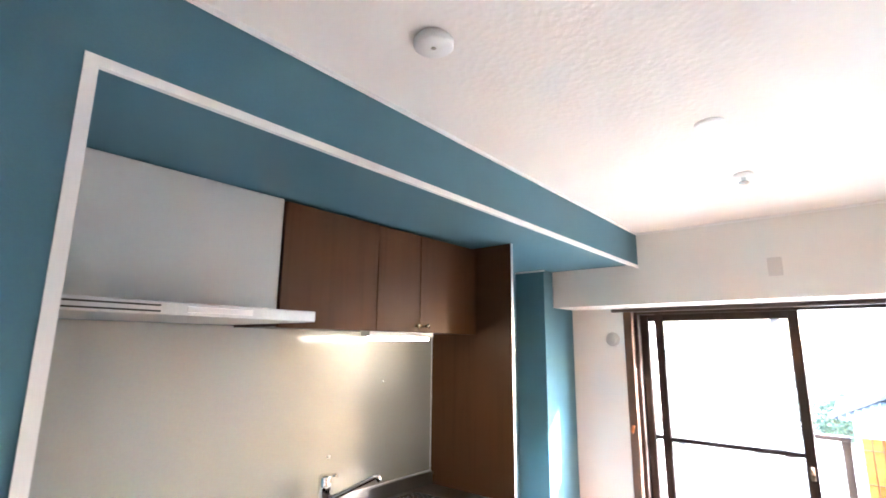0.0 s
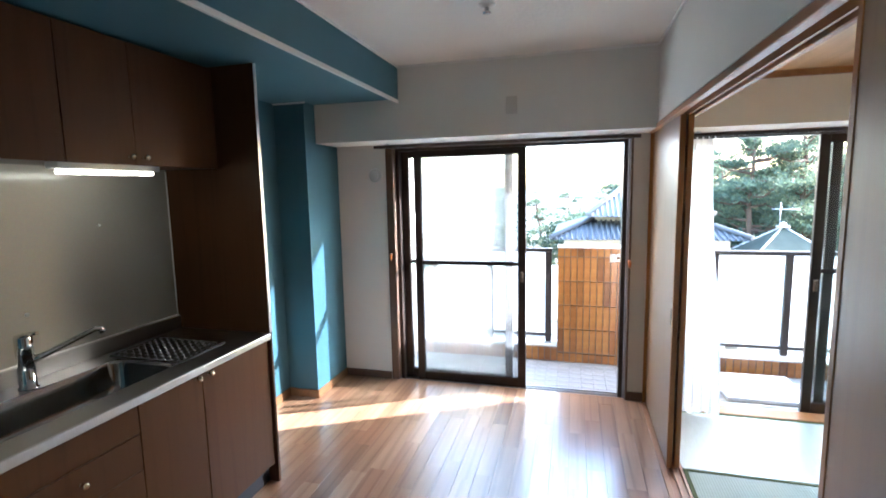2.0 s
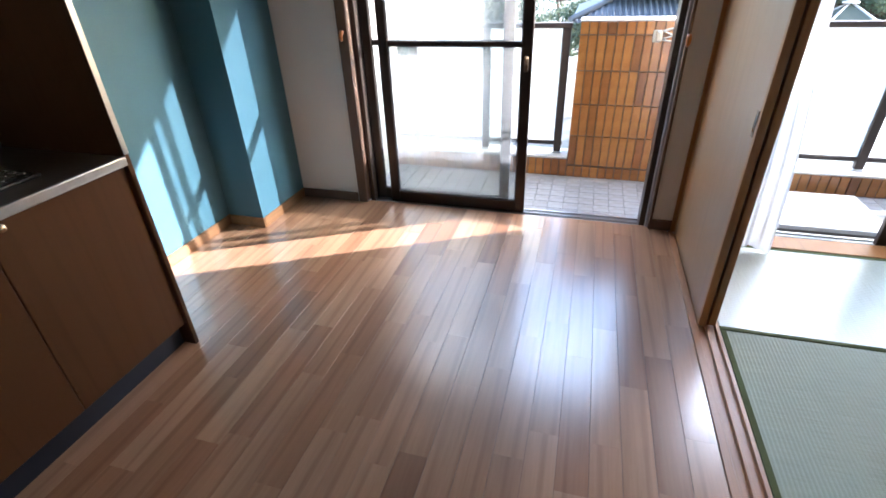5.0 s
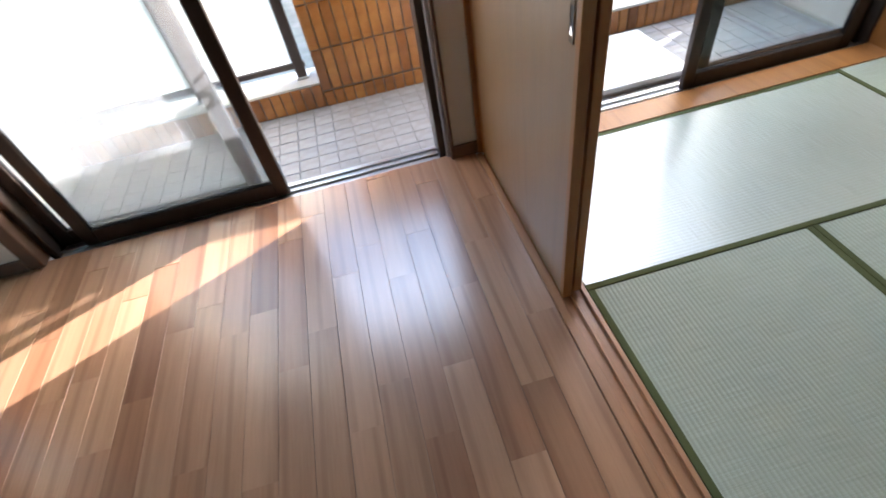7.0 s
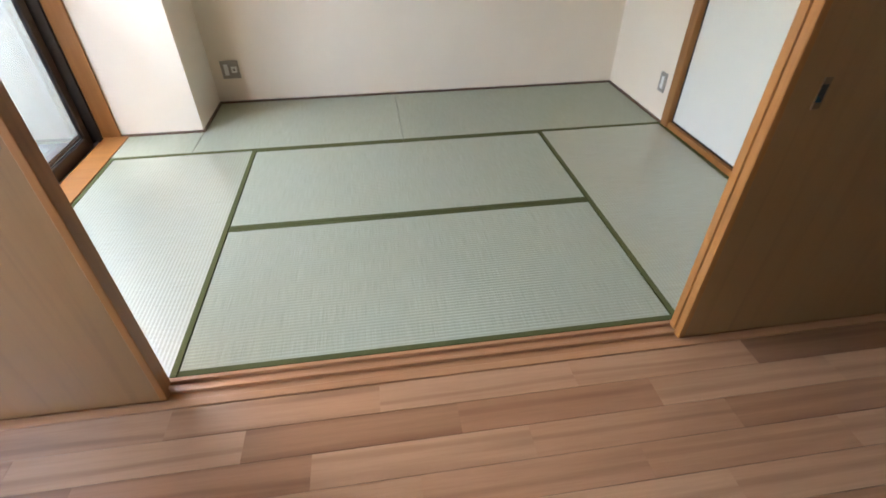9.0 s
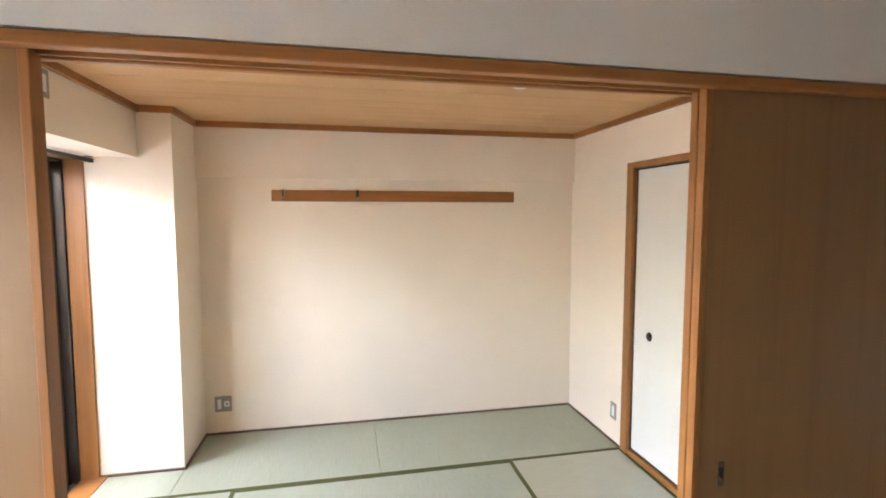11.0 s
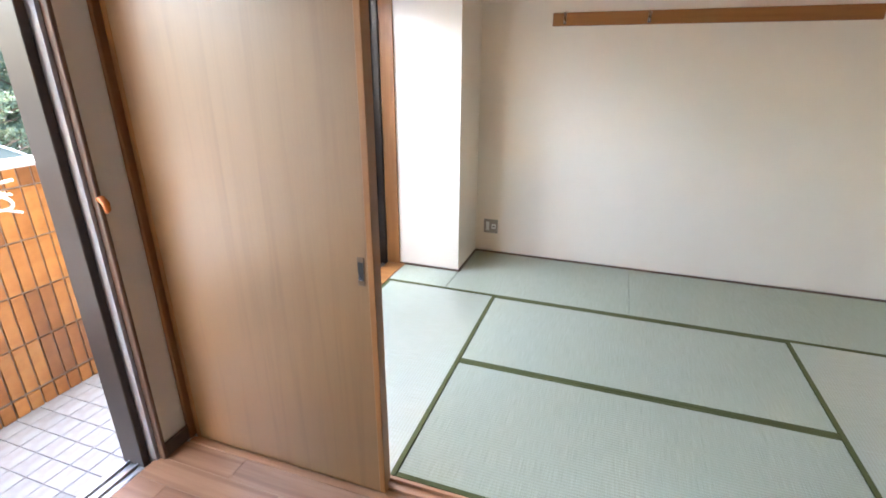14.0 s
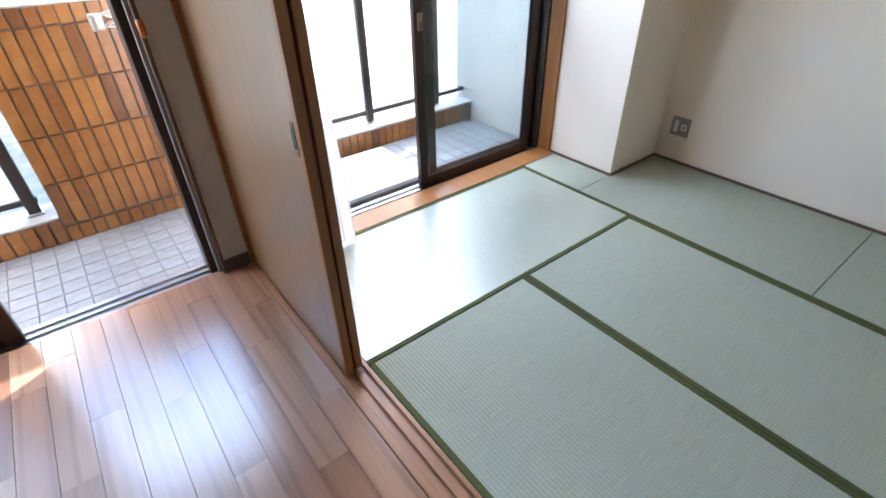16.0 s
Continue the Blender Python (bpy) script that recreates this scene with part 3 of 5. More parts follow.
tagged(part("trim_mat_edge", bm, M_BASED), "thin brown wooden strip between mats and wall", "trim", kind="structure")
wall("window_sill_tatami", [(0.74, 2.652, 4.122, 4.26, -0.04, 0.006)], M_BROWN_Y, "brown wooden sill under the tatami room window", "sill")


# ---- windows ----
def sash_frame(parent, x0, x1, y, z0, z1, mid, glass, name="sash"):
    """A sliding glazed leaf: stiles, rails, a mid rail and two panes."""
    s = thing_part(name, parent, ((x0 + x1) / 2, y, z0))
    w, d = 0.058, 0.016
    box("stile", x0, x0 + w, y - d, y + d, z0, z1, M_SASH, s, "", 0.003)
    box("stile", x1 - w, x1, y - d, y + d, z0, z1, M_SASH, s, "", 0.003)
    box("bottom_rail", x0 + w, x1 - w, y - d + 0.001, y + d - 0.001, z0, z0 + 0.075, M_SASH, s, "", 0.003)
    box("top_rail", x0 + w, x1 - w, y - d + 0.001, y + d - 0.001, z1 - 0.055, z1, M_SASH, s, "", 0.003)
    box("mid_rail", x0 + w, x1 - w, y - 0.011, y + 0.011, mid - 0.011, mid + 0.011, M_SASH, s, "", 0.002)
    bm = bmesh.new()
    for a, b in ((z0 + 0.075, mid - 0.011), (mid + 0.011, z1 - 0.055)):
        add_box(bm, x0 + w, x0 + w + 0.005, y - 0.006, y + 0.006, a, b)
        add_box(bm, x1 - w - 0.005, x1 - w, y - 0.006, y + 0.006, a, b)
        add_box(bm, x0 + w + 0.005, x1 - w - 0.005, y - 0.006, y + 0.006, a, a + 0.005)
        add_box(bm, x0 + w + 0.005, x1 - w - 0.005, y - 0.006, y + 0.006, b - 0.005, b)
    part("gasket", bm, M_RUBBER, s, "black rubber gasket")
    for a, b in ((z0 + 0.075, mid - 0.011), (mid + 0.011, z1 - 0.055)):
        if glass is M_GLASS_D:
            bm = bmesh.new()
            bm.faces.new([bm.verts.new(v) for v in ((x0 + w, y, a), (x1 - w, y, a), (x1 - w, y, b), (x0 + w, y, b))])
            part("pane", bm, glass, s, "dusty window glass")
        else:
            g = box("pane", x0 + w + 0.002, x1 - w - 0.002, y - 0.0025, y + 0.0025, a + 0.002, b - 0.002, glass, s, "window glass")
            g.visible_shadow = False
    return s


def window(name, x0, x1, y, z0, z1, leaves, label, glass):
    win = tagged(thing(name, ((x0 + x1) / 2, y, z0), label, "window"), kind="structure")
    f = 0.03
    fr = thing_part("window_frame", win, ((x0 + x1) / 2, y, z0))
    box("jamb", x0, x0 + f, y - 0.055, y + 0.055, z0, z1, M_SASH, fr, "", 0.003)
    box("jamb", x1 - f, x1, y - 0.055, y + 0.055, z0, z1, M_SASH, fr, "", 0.003)
    box("head", x0 + f, x1 - f, y - 0.055, y + 0.055, z1 - 0.035, z1, M_SASH, fr, "", 0.003)
    bm = bmesh.new()
    add_box(bm, x0 + f, x1 - f, y - 0.055, y + 0.055, z0, z0 + 0.012)
    for dy in (-0.022, 0.022):
        add_box(bm, x0 + f, x1 - f, y + dy - 0.004, y + dy + 0.004, z0 + 0.012, z0 + 0.022)
    part("threshold", bm, M_ALU, fr, "worn aluminium threshold track")
    for (a, b, dy), g in zip(leaves, glass):
        sash_frame(win, a, b, y + dy, z0 + 0.02, z1 - 0.03, 1.0, g)
    return win


WY = 4.325
wk = window("window_1", -1.30, 0.485, WY, -0.03, 1.945, [(-1.150, -0.245, -0.022), (-1.270, -0.352, 0.022)], "bronze aluminium balcony window with one leaf slid open", (M_GLASS_D, M_GLASS))
wt = window("window_2", 0.83, 2.66, WY, -0.03, 1.945, [(1.67, 2.56, -0.022), (1.76, 2.635, 0.022)], "bronze aluminium tatami room window slid half open", (M_GLASS_T, M_GLASS_T))
# small crescent latches
for wn_, lx in ((wk, -0.275), (wt, 1.70)):
    bm = bmesh.new()
    add_box(bm, lx - 0.012, lx + 0.012, WY - 0.052, WY - 0.038, 0.86, 0.94, 0.004, 2)
    add_tube(bm, [(lx, WY - 0.052, 0.90), (lx, WY - 0.062, 0.925), (lx, WY - 0.066, 0.945)], 0.007, 8)
    part("latch", bm, M_BRONZE, wn_, "dull bronze crescent latch")
bm = bmesh.new()
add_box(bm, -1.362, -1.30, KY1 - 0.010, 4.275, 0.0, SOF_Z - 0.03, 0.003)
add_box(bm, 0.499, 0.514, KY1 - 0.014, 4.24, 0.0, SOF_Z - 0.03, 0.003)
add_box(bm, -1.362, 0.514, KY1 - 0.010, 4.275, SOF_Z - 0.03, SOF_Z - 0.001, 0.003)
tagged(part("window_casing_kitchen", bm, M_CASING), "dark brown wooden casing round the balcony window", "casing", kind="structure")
bm = bmesh.new()
add_box(bm, 2.640, 2.70, TY1 - 0.035, 4.268, 0.0, 1.93, 0.003)
add_box(bm, 0.79, 0.83, TY1 - 0.01, 4.275, 0.0, 1.93, 0.003)
add_box(bm, 0.79, 2.70, TY1 - 0.01, 4.275, 1.925, 1.944, 0.003)
tagged(part("window_casing_tatami", bm, M_BROWN), "orange-brown wooden casing round the tatami room window", "casing", kind="structure")
wall("window_reveal", [(0.4855, 0.499, 4.236, 4.40, 0.0, SOF_Z - 0.032), (-1.33, -1.3005, 4.276, 4.40, 0.0, SOF_Z - 0.032)], M_REVEAL, "pale inner reveal strip of the balcony window", "trim")
# small orange catches on the casing
for x, z in ((0.506, 1.04), (-1.33, 1.06)):
    h = thing("curtain_holder", (x, KY1 - 0.01, z), "small orange-brown curtain tie hook on the window casing", "hook")
    bm = bmesh.new()
    add_tube(bm, [(x, KY1 - 0.008, z + 0.012), (x, KY1 - 0.022, z + 0.014), (x, KY1 - 0.034, z), (x, KY1 - 0.036, z - 0.022), (x, KY1 - 0.030, z - 0.03)], [0.011, 0.012, 0.012, 0.010, 0.006], 10)
    part("hook", bm, M_AMBER, h)


def curtain_rail(x0, x1, y, z, label):
    r = thing("curtain_rail", ((x0 + x1) / 2, y, z), label, "curtain rail")
    box("rail", x0, x1, y - 0.016, y + 0.010, z - 0.012, z + 0.012, M_SASH, r, "", 0.003)
    for x in (x0 + 0.12, (x0 + x1) / 2, x1 - 0.12):
        box("bracket", x - 0.015, x + 0.015, y - 0.02, y + 0.014, z + 0.012, z + 0.024, M_ALU, r, "", 0.002)
    return r


curtain_rail(-1.42, 0.55, 4.13, SOF_Z - 0.024, "dark bronze curtain rail under the boxed beam")
curtain_rail(0.78, 2.74, 4.13, 1.945 - 0.024, "dark bronze curtain rail of the tatami room window")

# sheer curtain gathered to one side
cur = thing("curtain", (0.93, 4.10, 0.0), "white sheer curtain gathered beside the tatami room window", "curtain")
bm = bmesh.new()
cols, rws = 60, 26
grid = []
for i in range(rws + 1):
    v = i / rws
    z = 0.012 + v * 1.88
    width = 0.235 + 0.085 * (1 - v) ** 1.5 + 0.02 * math.sin(5 * v)
    row = []
    for j in range(cols + 1):
        u = j / cols
        x = 0.775 + u * width
        y = 4.10 + 0.011 * math.sin(u * 2 * math.pi * 6.0 + 1.1 * math.sin(3 * v)) * (0.5 + 0.5 * (1 - v)) + 0.012 * math.sin(9 * v + 3 * u) - 0.05 * (1 - v) ** 2 * u
        row.append(bm.verts.new((x, y, z + 0.012 * math.sin(u * 11) * (1 - v))))
    grid.append(row)
for a, b in zip(grid, grid[1:]):
    for j in range(cols):
        bm.faces.new((a[j], a[j + 1], b[j + 1], b[j])).smooth = True
bmesh.ops.solidify(bm, geom=bm.faces[:], thickness=0.0012)
part("cloth", bm, M_CURTAIN, cur)
for k in range(7):
    x = 0.79 + k * 0.036
    bm = bmesh.new()
    add_tube(bm, [(x, 4.12, 1.885), (x, 4.12, 1.912)], 0.004, 6)
    part("curtain_hook", bm, M_WHITEP, cur, "white curtain hook")

# ---- kitchen unit ----
FX, UX = -1.46, -1.69  # base and upper door faces


def knob(parent, x, y, z):
    bm = bmesh.new()
    add_lathe(bm, (x, y, z), (1, 0, 0), [(0.0, 0.008), (0.003, 0.0085), (0.006, 0.005), (0.014, 0.005), (0.018, 0.010), (0.024, 0.013), (0.029, 0.012), (0.033, 0.007), (0.034, 0.001)], 16)
    part("knob", bm, M_BRASS, parent, "round pale brass knob")


def cabinet_unit(name, x_back, x_face, y0, y1, z0, z1, leaves, label, category):
    """Carcass with doors or drawer fronts; a leaf is (name, y0, y1, z0, z1, knob)."""
    c = thing(name, ((x_back + x_face) / 2, (y0 + y1) / 2, z0), label, category)
    box("body", x_back, x_face - 0.019, y0 + 0.001, y1 - 0.001, z0, z1, M_CABDARK, c)
    for leaf, a, b, za, zb, k in leaves:
        f = box(leaf, x_face - 0.018, x_face, a + 0.0015, b - 0.0015, za + 0.0015, zb - 0.0015, M_CAB, c, "", 0.002)
        if k:
            knob(f, x_face, k[0], k[1])
    return c


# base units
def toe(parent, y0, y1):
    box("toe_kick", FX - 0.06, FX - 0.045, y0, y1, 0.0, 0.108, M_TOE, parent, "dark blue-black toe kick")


c1 = cabinet_unit("sink_base_cabinet", KX0 + 0.004, FX, 1.89, 2.69, 0.11, 0.70,
                  [("cabinet_door", 1.89, 2.215, 0.112, 0.818, (2.178, 0.80)), ("cabinet_door", 2.215, 2.69, 0.112, 0.818, (2.250, 0.80))],
                  "dark brown base cabinet with two doors under the sink", "cabinet")
toe(c1, 1.89, 2.69)
c2 = cabinet_unit("drawer_cabinet", KX0 + 0.004, FX, 1.40, 1.89, 0.11, 0.70,
                  [("drawer", 1.40, 1.89, 0.70, 0.818, None), ("drawer", 1.40, 1.89, 0.555, 0.70, (1.65, 0.64)), ("drawer", 1.40, 1.89, 0.405, 0.555, (1.65, 0.49)), ("drawer", 1.40, 1.89, 0.112, 0.405, (1.65, 0.335))],
                  "dark brown base cabinet with three knobbed drawers", "cabinet")
toe(c2, 1.40, 1.89)
c3 = cabinet_unit("cooker_base_cabinet", KX0 + 0.004, FX, 0.60, 1.40, 0.11, 0.62,
                  [("cabinet_door", 0.60, 1.0, 0.112, 0.62, None), ("cabinet_door", 1.0, 1.40, 0.112, 0.62, None)],
                  "low dark brown base cabinet for a cooker", "cabinet")
toe(c3, 0.60, 1.40)
end = box("kitchen_end_panel", KX0 + 0.004, -1.445, 2.692, 2.712, 0.0, BEAM_Z - 0.003, M_CAB, None, "", 0.002)
tagged(end, "tall dark brown end panel of the kitchen unit", "end panel")
edge = box("panel_edging", -1.4452, -1.4432, 2.692, 2.712, 0.856, BEAM_Z - 0.003, M_ALU, end, "pale metal edging")

# worktop of stainless steel with a sunk bowl
SX0, SX1, SY0, SY1 = -1.90, -1.565, 1.46, 2.19
wt_ = thing("worktop", (-1.74, 2.05, 0.84), "stainless steel worktop with upstand on the kitchen unit", "worktop")
bm = bmesh.new()
zt = 0.852
for b in ((KX0 + 0.004, SX0, 1.38, 2.69), (SX1, -1.452, 1.38, 2.69), (SX0, SX1, 1.38, SY0), (SX0, SX1, SY1, 2.69)):
    add_box(bm, b[0], b[1], b[2], b[3], zt - 0.012, zt)
bmesh.ops.remove_doubles(bm, verts=bm.verts[:], dist=0.0005)
part("top_sheet", bm, M_STEEL, wt_)
box("front_edge", -1.452, -1.436, 1.38, 2.69, 0.820, 0.854, M_ALU, wt_, "bright rolled front edge", 0.005, 3)
box("upstand_lip", KX0 + 0.006, KX0 + 0.020, 1.38, 2.684, 0.9252, 0.9295, M_TRIM_W, wt_, "pale sealant line", 0.001)
box("upstand", KX0 + 0.006, KX0 + 0.026, 1.38, 2.69, zt, 0.925, M_STEEL, wt_, "low back upstand", 0.004, 2)
bowl = bmesh.new()
steps = [(0.0, 0.0, 0.05), (0.004, -0.012, 0.055), (0.012, -0.10, 0.06), (0.03, -0.165, 0.07), (0.06, -0.175, 0.07)]
rings = []
for inset, dz, rad in steps:
    ring = []
    x0, x1, y0, y1 = SX0 + inset, SX1 - inset, SY0 + inset, SY1 - inset
    for cx, cy, a0 in ((x1 - rad, y1 - rad, 0), (x0 + rad, y1 - rad, 90), (x0 + rad, y0 + rad, 180), (x1 - rad, y0 + rad, 270)):
        for k in range(6):
            a = radians(a0 + 18 * k)
            ring.append(bowl.verts.new((cx + rad * math.cos(a), cy + rad * math.sin(a), zt + dz)))
    rings.append(ring)
for a, b in zip(rings, rings[1:]):
    for k in range(len(a)):
        bowl.faces.new((a[k], b[k], b[(k + 1) % len(a)], a[(k + 1) % len(a)])).smooth = True
bowl.faces.new(rings[-1])
# corner fillets of the sheet round the bowl
for ci, (cx, cy) in enumerate(((SX1, SY1), (SX0, SY1), (SX0, SY0), (SX1, SY0))):
    corner = bowl.verts.new((cx, cy, zt))
    arc = rings[0][ci * 6:ci * 6 + 6]
    for p, q in zip(arc, arc[1:]):
        bowl.faces.new((corner, q, p))
bmesh.ops.recalc_face_normals(bowl, faces=bowl.faces[:])
snk = part("sink_bowl", bowl, M_BOWL, wt_, "deep stainless sink bowl")
bm = add_lathe(bmesh.new(), (-1.74, 1.72, zt - 0.174), (0, 0, 1), [(0, 0.06), (0.004, 0.06), (0.006, 0.05), (0.003, 0.045), (0.003, 0.001)], 24)
part("drain_cap", bm, M_BLACK, snk, "dark drain cap")

# perforated drainer tray across the sink end
tray = thing("drainer_tray", (-1.74, 2.27, zt), "stainless drainer tray with round holes beside the sink", "tray")
TX_0, TX_1, TY_0, TY_1 = -1.95, -1.56, 2.20, 2.48
bm = bmesh.new()
n = 14
nx, ny = 9, 8
dx, dy = (TX_1 - TX_0) / nx, (TY_1 - TY_0) / ny
for i in range(nx):
    for j in range(ny):
        cx, cy = TX_0 + (i + 0.5) * dx, TY_0 + (j + 0.5) * dy
        sq = [bm.verts.new((cx + sx * dx / 2, cy + sy * dy / 2, zt + 0.008)) for sx, sy in ((1, 0), (1, 1), (0, 1), (-1, 1), (-1, 0), (-1, -1), (0, -1), (1, -1))]
        ho = [bm.verts.new((cx + 0.010 * math.cos(math.pi * k / 4), cy + 0.010 * math.sin(math.pi * k / 4), zt + 0.008)) for k in range(8)]
        for k in range(8):
            bm.faces.new((sq[k], sq[(k + 1) % 8], ho[(k + 1) % 8], ho[k]))
bmesh.ops.remove_doubles(bm, verts=bm.verts[:], dist=0.0003)
bmesh.ops.solidify(bm, geom=bm.faces[:], thickness=0.0015)
bmesh.ops.recalc_face_normals(bm, faces=bm.faces[:])
part("perforated_plate", bm, M_TRAY, tray)
bm = bmesh.new()
add_tube(bm, [(TX_0, TY_0, zt + 0.006), (TX_1, TY_0, zt + 0.006), (TX_1, TY_1, zt + 0.006), (TX_0, TY_1, zt + 0.006), (TX_0, TY_0, zt + 0.006)], 0.006, 8)
part("rim", bm, M_TRAY, tray)
bm = bmesh.new()
for i in range(nx + 1):
    for j in range(ny + 1):
        cx, cy = TX_0 + 0.008 + i * (TX_1 - TX_0 - 0.016) / nx, TY_0 + 0.008 + j * (TY_1 - TY_0 - 0.016) / ny
        add_lathe(bm, (cx, cy, zt + 0.0075), (0, 0, 1), [(0, 0.0075), (0.003, 0.006), (0.0045, 0.001)], 8)
tagged(part("embossing", bm, M_CHROME, tray, "small bright raised studs"), kind="stuff")

# mixer tap
tap = thing("mixer_tap", (-1.94, 1.845, zt), "chrome single-lever mixer tap with long swivel spout", "tap")
bm = add_lathe(bmesh.new(), (-1.94, 1.845, zt), (0, 0, 1), [(0, 0.036), (0.006, 0.036), (0.010, 0.029), (0.13, 0.028), (0.133, 0.030), (0.205, 0.030), (0.215, 0.026), (0.217, 0.002)], 28)
part("tap_body", bm, M_CHROME, tap)
bm = bmesh.new()
add_tube(bm, [(-1.94, 1.845, 0.955), (-1.91, 1.885, 0.972), (-1.85, 1.965, 1.015), (-1.805, 2.028, 1.048), (-1.795, 2.042, 1.046), (-1.790, 2.048, 1.028)], [0.015, 0.014, 0.012, 0.012, 0.014, 0.014], 14)
part("spout", bm, M_CHROME, tap)
bm = bmesh.new()
add_tube(bm, [(-1.94, 1.845, 1.055), (-1.90, 1.84, 1.075), (-1.84, 1.83, 1.085)], [0.012, 0.009, 0.006], 10)
part("lever", bm, M_CHROME, tap)

# splash panel, plug marks
sp = box("splash_panel", KX0 + 0.001, KX0 + 0.005, 0.575, 2.69, 0.60, 1.737, M_PANEL)
tagged(sp, "glossy beige-grey splash panel behind the sink", "panel")
box("corner_seal", KX0 + 0.005, KX0 + 0.010, 2.684, 2.6915, 0.93, 1.72, M_TRIM_W, sp, "pale sealant in the corner", 0.001)
box("edge_strip", KX0 + 0.005, KX0 + 0.008, 0.576, 0.586, 0.60, 1.735, M_ALU, sp, "thin metal edge strip", 0.0008)
bm = add_lathe(bmesh.new(), (KX0 + 0.005, 2.28, 1.46), (1, 0, 0), [(0, 0.006), (0.004, 0.006), (0.006, 0.001)], 10)
tagged(part("wall_hook", bm, M_WHITEP), "tiny white hook on the splash panel", "hook")
bm = add_lathe(bmesh.new(), (KX0 + 0.005, 1.93, 1.12), (1, 0, 0), [(0, 0.008), (0.006, 0.008), (0.009, 0.001)], 10)
tagged(part("wall_hook", bm, M_WHITEP), "small white hook on the splash panel", "hook")

# upper cabinets and hood
cabinet_unit("wall_cabinet", KX0 + 0.004, UX, 1.39, 2.69, 1.728, BEAM_Z - 0.012,
             [("cabinet_door", 1.39, 1.90, 1.722, BEAM_Z - 0.012, None), ("cabinet_door", 1.90, 2.20, 1.722, BEAM_Z - 0.012, (2.165, 1.757)), ("cabinet_door", 2.20, 2.69, 1.722, BEAM_Z - 0.012, (2.235, 1.757))],
             "dark brown wall cabinet with three doors", "cabinet")
hood = thing("range_hood", (-1.74, 1.0, 1.738), "slim pale range hood with a flat front panel", "range hood")
box("front_panel", KX0 + 0.004, -1.70, 0.58, 1.386, 1.775, BEAM_Z - 0.006, M_HOOD, hood, "", 0.003)
box("canopy", KX0 + 0.004, -1.445, 0.58, 1.386, 1.738, 1.775, M_ALU, hood, "brushed metal canopy", 0.004, 2)
box("control_strip", -1.4455, -1.443, 0.95, 1.15, 1.747, 1.766, M_TRIM_W, hood, "pale control strip", 0.001)
box("air_slot", -1.4455, -1.444, 0.64, 0.88, 1.745, 1.750, M_BLACK, hood, "dark air slot")
box("air_slot", -1.4455, -1.444, 0.64, 0.88, 1.761, 1.766, M_BLACK, hood, "dark air slot")

# strip lamp under the wall cabinet
lamp = thing("strip_light", (-1.76, 2.13, 1.722), "lit fluorescent strip light under the wall cabinet", "lamp")
box("housing", -1.80, -1.735, 1.90, 2.36, 1.701, 1.7278, M_WHITEP, lamp, "", 0.003)
bm = add_tube(bmesh.new(), [(-1.765, 1.915, 1.690), (-1.765, 2.345, 1.692)], 0.0085, 12)
part("tube", bm, M_TUBE, lamp, "glowing warm white tube")

# ---- fixtures on the kitchen ceiling and walls ----
al = thing("smoke_alarm", (-0.765, 1.225, KZ), "round white smoke alarm on the ceiling", "alarm")
bm = add_lathe(bmesh.new(), (-0.765, 1.225, KZ), (0, 0, -1), [(0, 0.048), (0.008, 0.048), (0.009, 0.054), (0.022, 0.054), (0.027, 0.048), (0.028, 0.001)], 32)
part("alarm_body", bm, M_WHITEP, al)
bm = add_lathe(bmesh.new(), (-0.765, 1.225, KZ - 0.027), (0, 0, -1), [(0, 0.008), (0.002, 0.007), (0.0025, 0.001)], 12)
part("alarm_button", bm, M_GREYP, al, "small grey test button")
cp = thing("ceiling_cover_plate", (-0.305, 2.235, KZ), "round white cover plate on the ceiling", "cover plate")
bm = add_lathe(bmesh.new(), (-0.305, 2.235, KZ), (0, 0, -1), [(0, 0.05), (0.006, 0.05), (0.011, 0.042), (0.013, 0.001)], 32)
part("plate", bm, M_WHITEP, cp)
spk = thing("sprinkler_head", (-0.30, 2.925, KZ), "small round sprinkler head on the ceiling", "sprinkler")
bm = add_lathe(bmesh.new(), (-0.30, 2.925, KZ), (0, 0, -1), [(0, 0.042), (0.006, 0.042), (0.016, 0.026), (0.018, 0.001)], 24)
part("rosette", bm, M_WHITEP, spk)
bm = add_lathe(bmesh.new(), (-0.30, 2.925, KZ - 0.016), (0, 0, -1), [(0, 0.012), (0.02, 0.010), (0.022, 0.022), (0.026, 0.022), (0.027, 0.001)], 16)
part("nozzle", bm, M_CHROME, spk)


def round_vent(x, y, z, label):
    v = thing("wall_vent", (x, y, z), label, "vent")
    bm = add_lathe(bmesh.new(), (x, y, z), (0, -1, 0), [(0, 0.055), (0.006, 0.055), (0.012, 0.046), (0.013, 0.04)], 28)
    part("ring", bm, M_PLATE, v)
    bm = add_lathe(bmesh.new(), (x, y - 0.013, z), (0, -1, 0), [(0, 0.034), (0.008, 0.034), (0.011, 0.028), (0.012, 0.001)], 28)
    part("damper", bm, M_PLATE, v)


M_PLATE = paint("greyed_plastic", (0.58, 0.555, 0.52), 0.4, 90, 0.02, 0.02)
round_vent(-1.455, KY1, 1.72, "round white ventilation cap on the white wall")
pl = box("blank_plate", -0.34, -0.265, SOF_Y - 0.008, SOF_Y, 2.095, 2.21, M_PLATE, None, "", 0.003, 2)
tagged(pl, "blank white wall plate on the boxed beam", "cover plate")


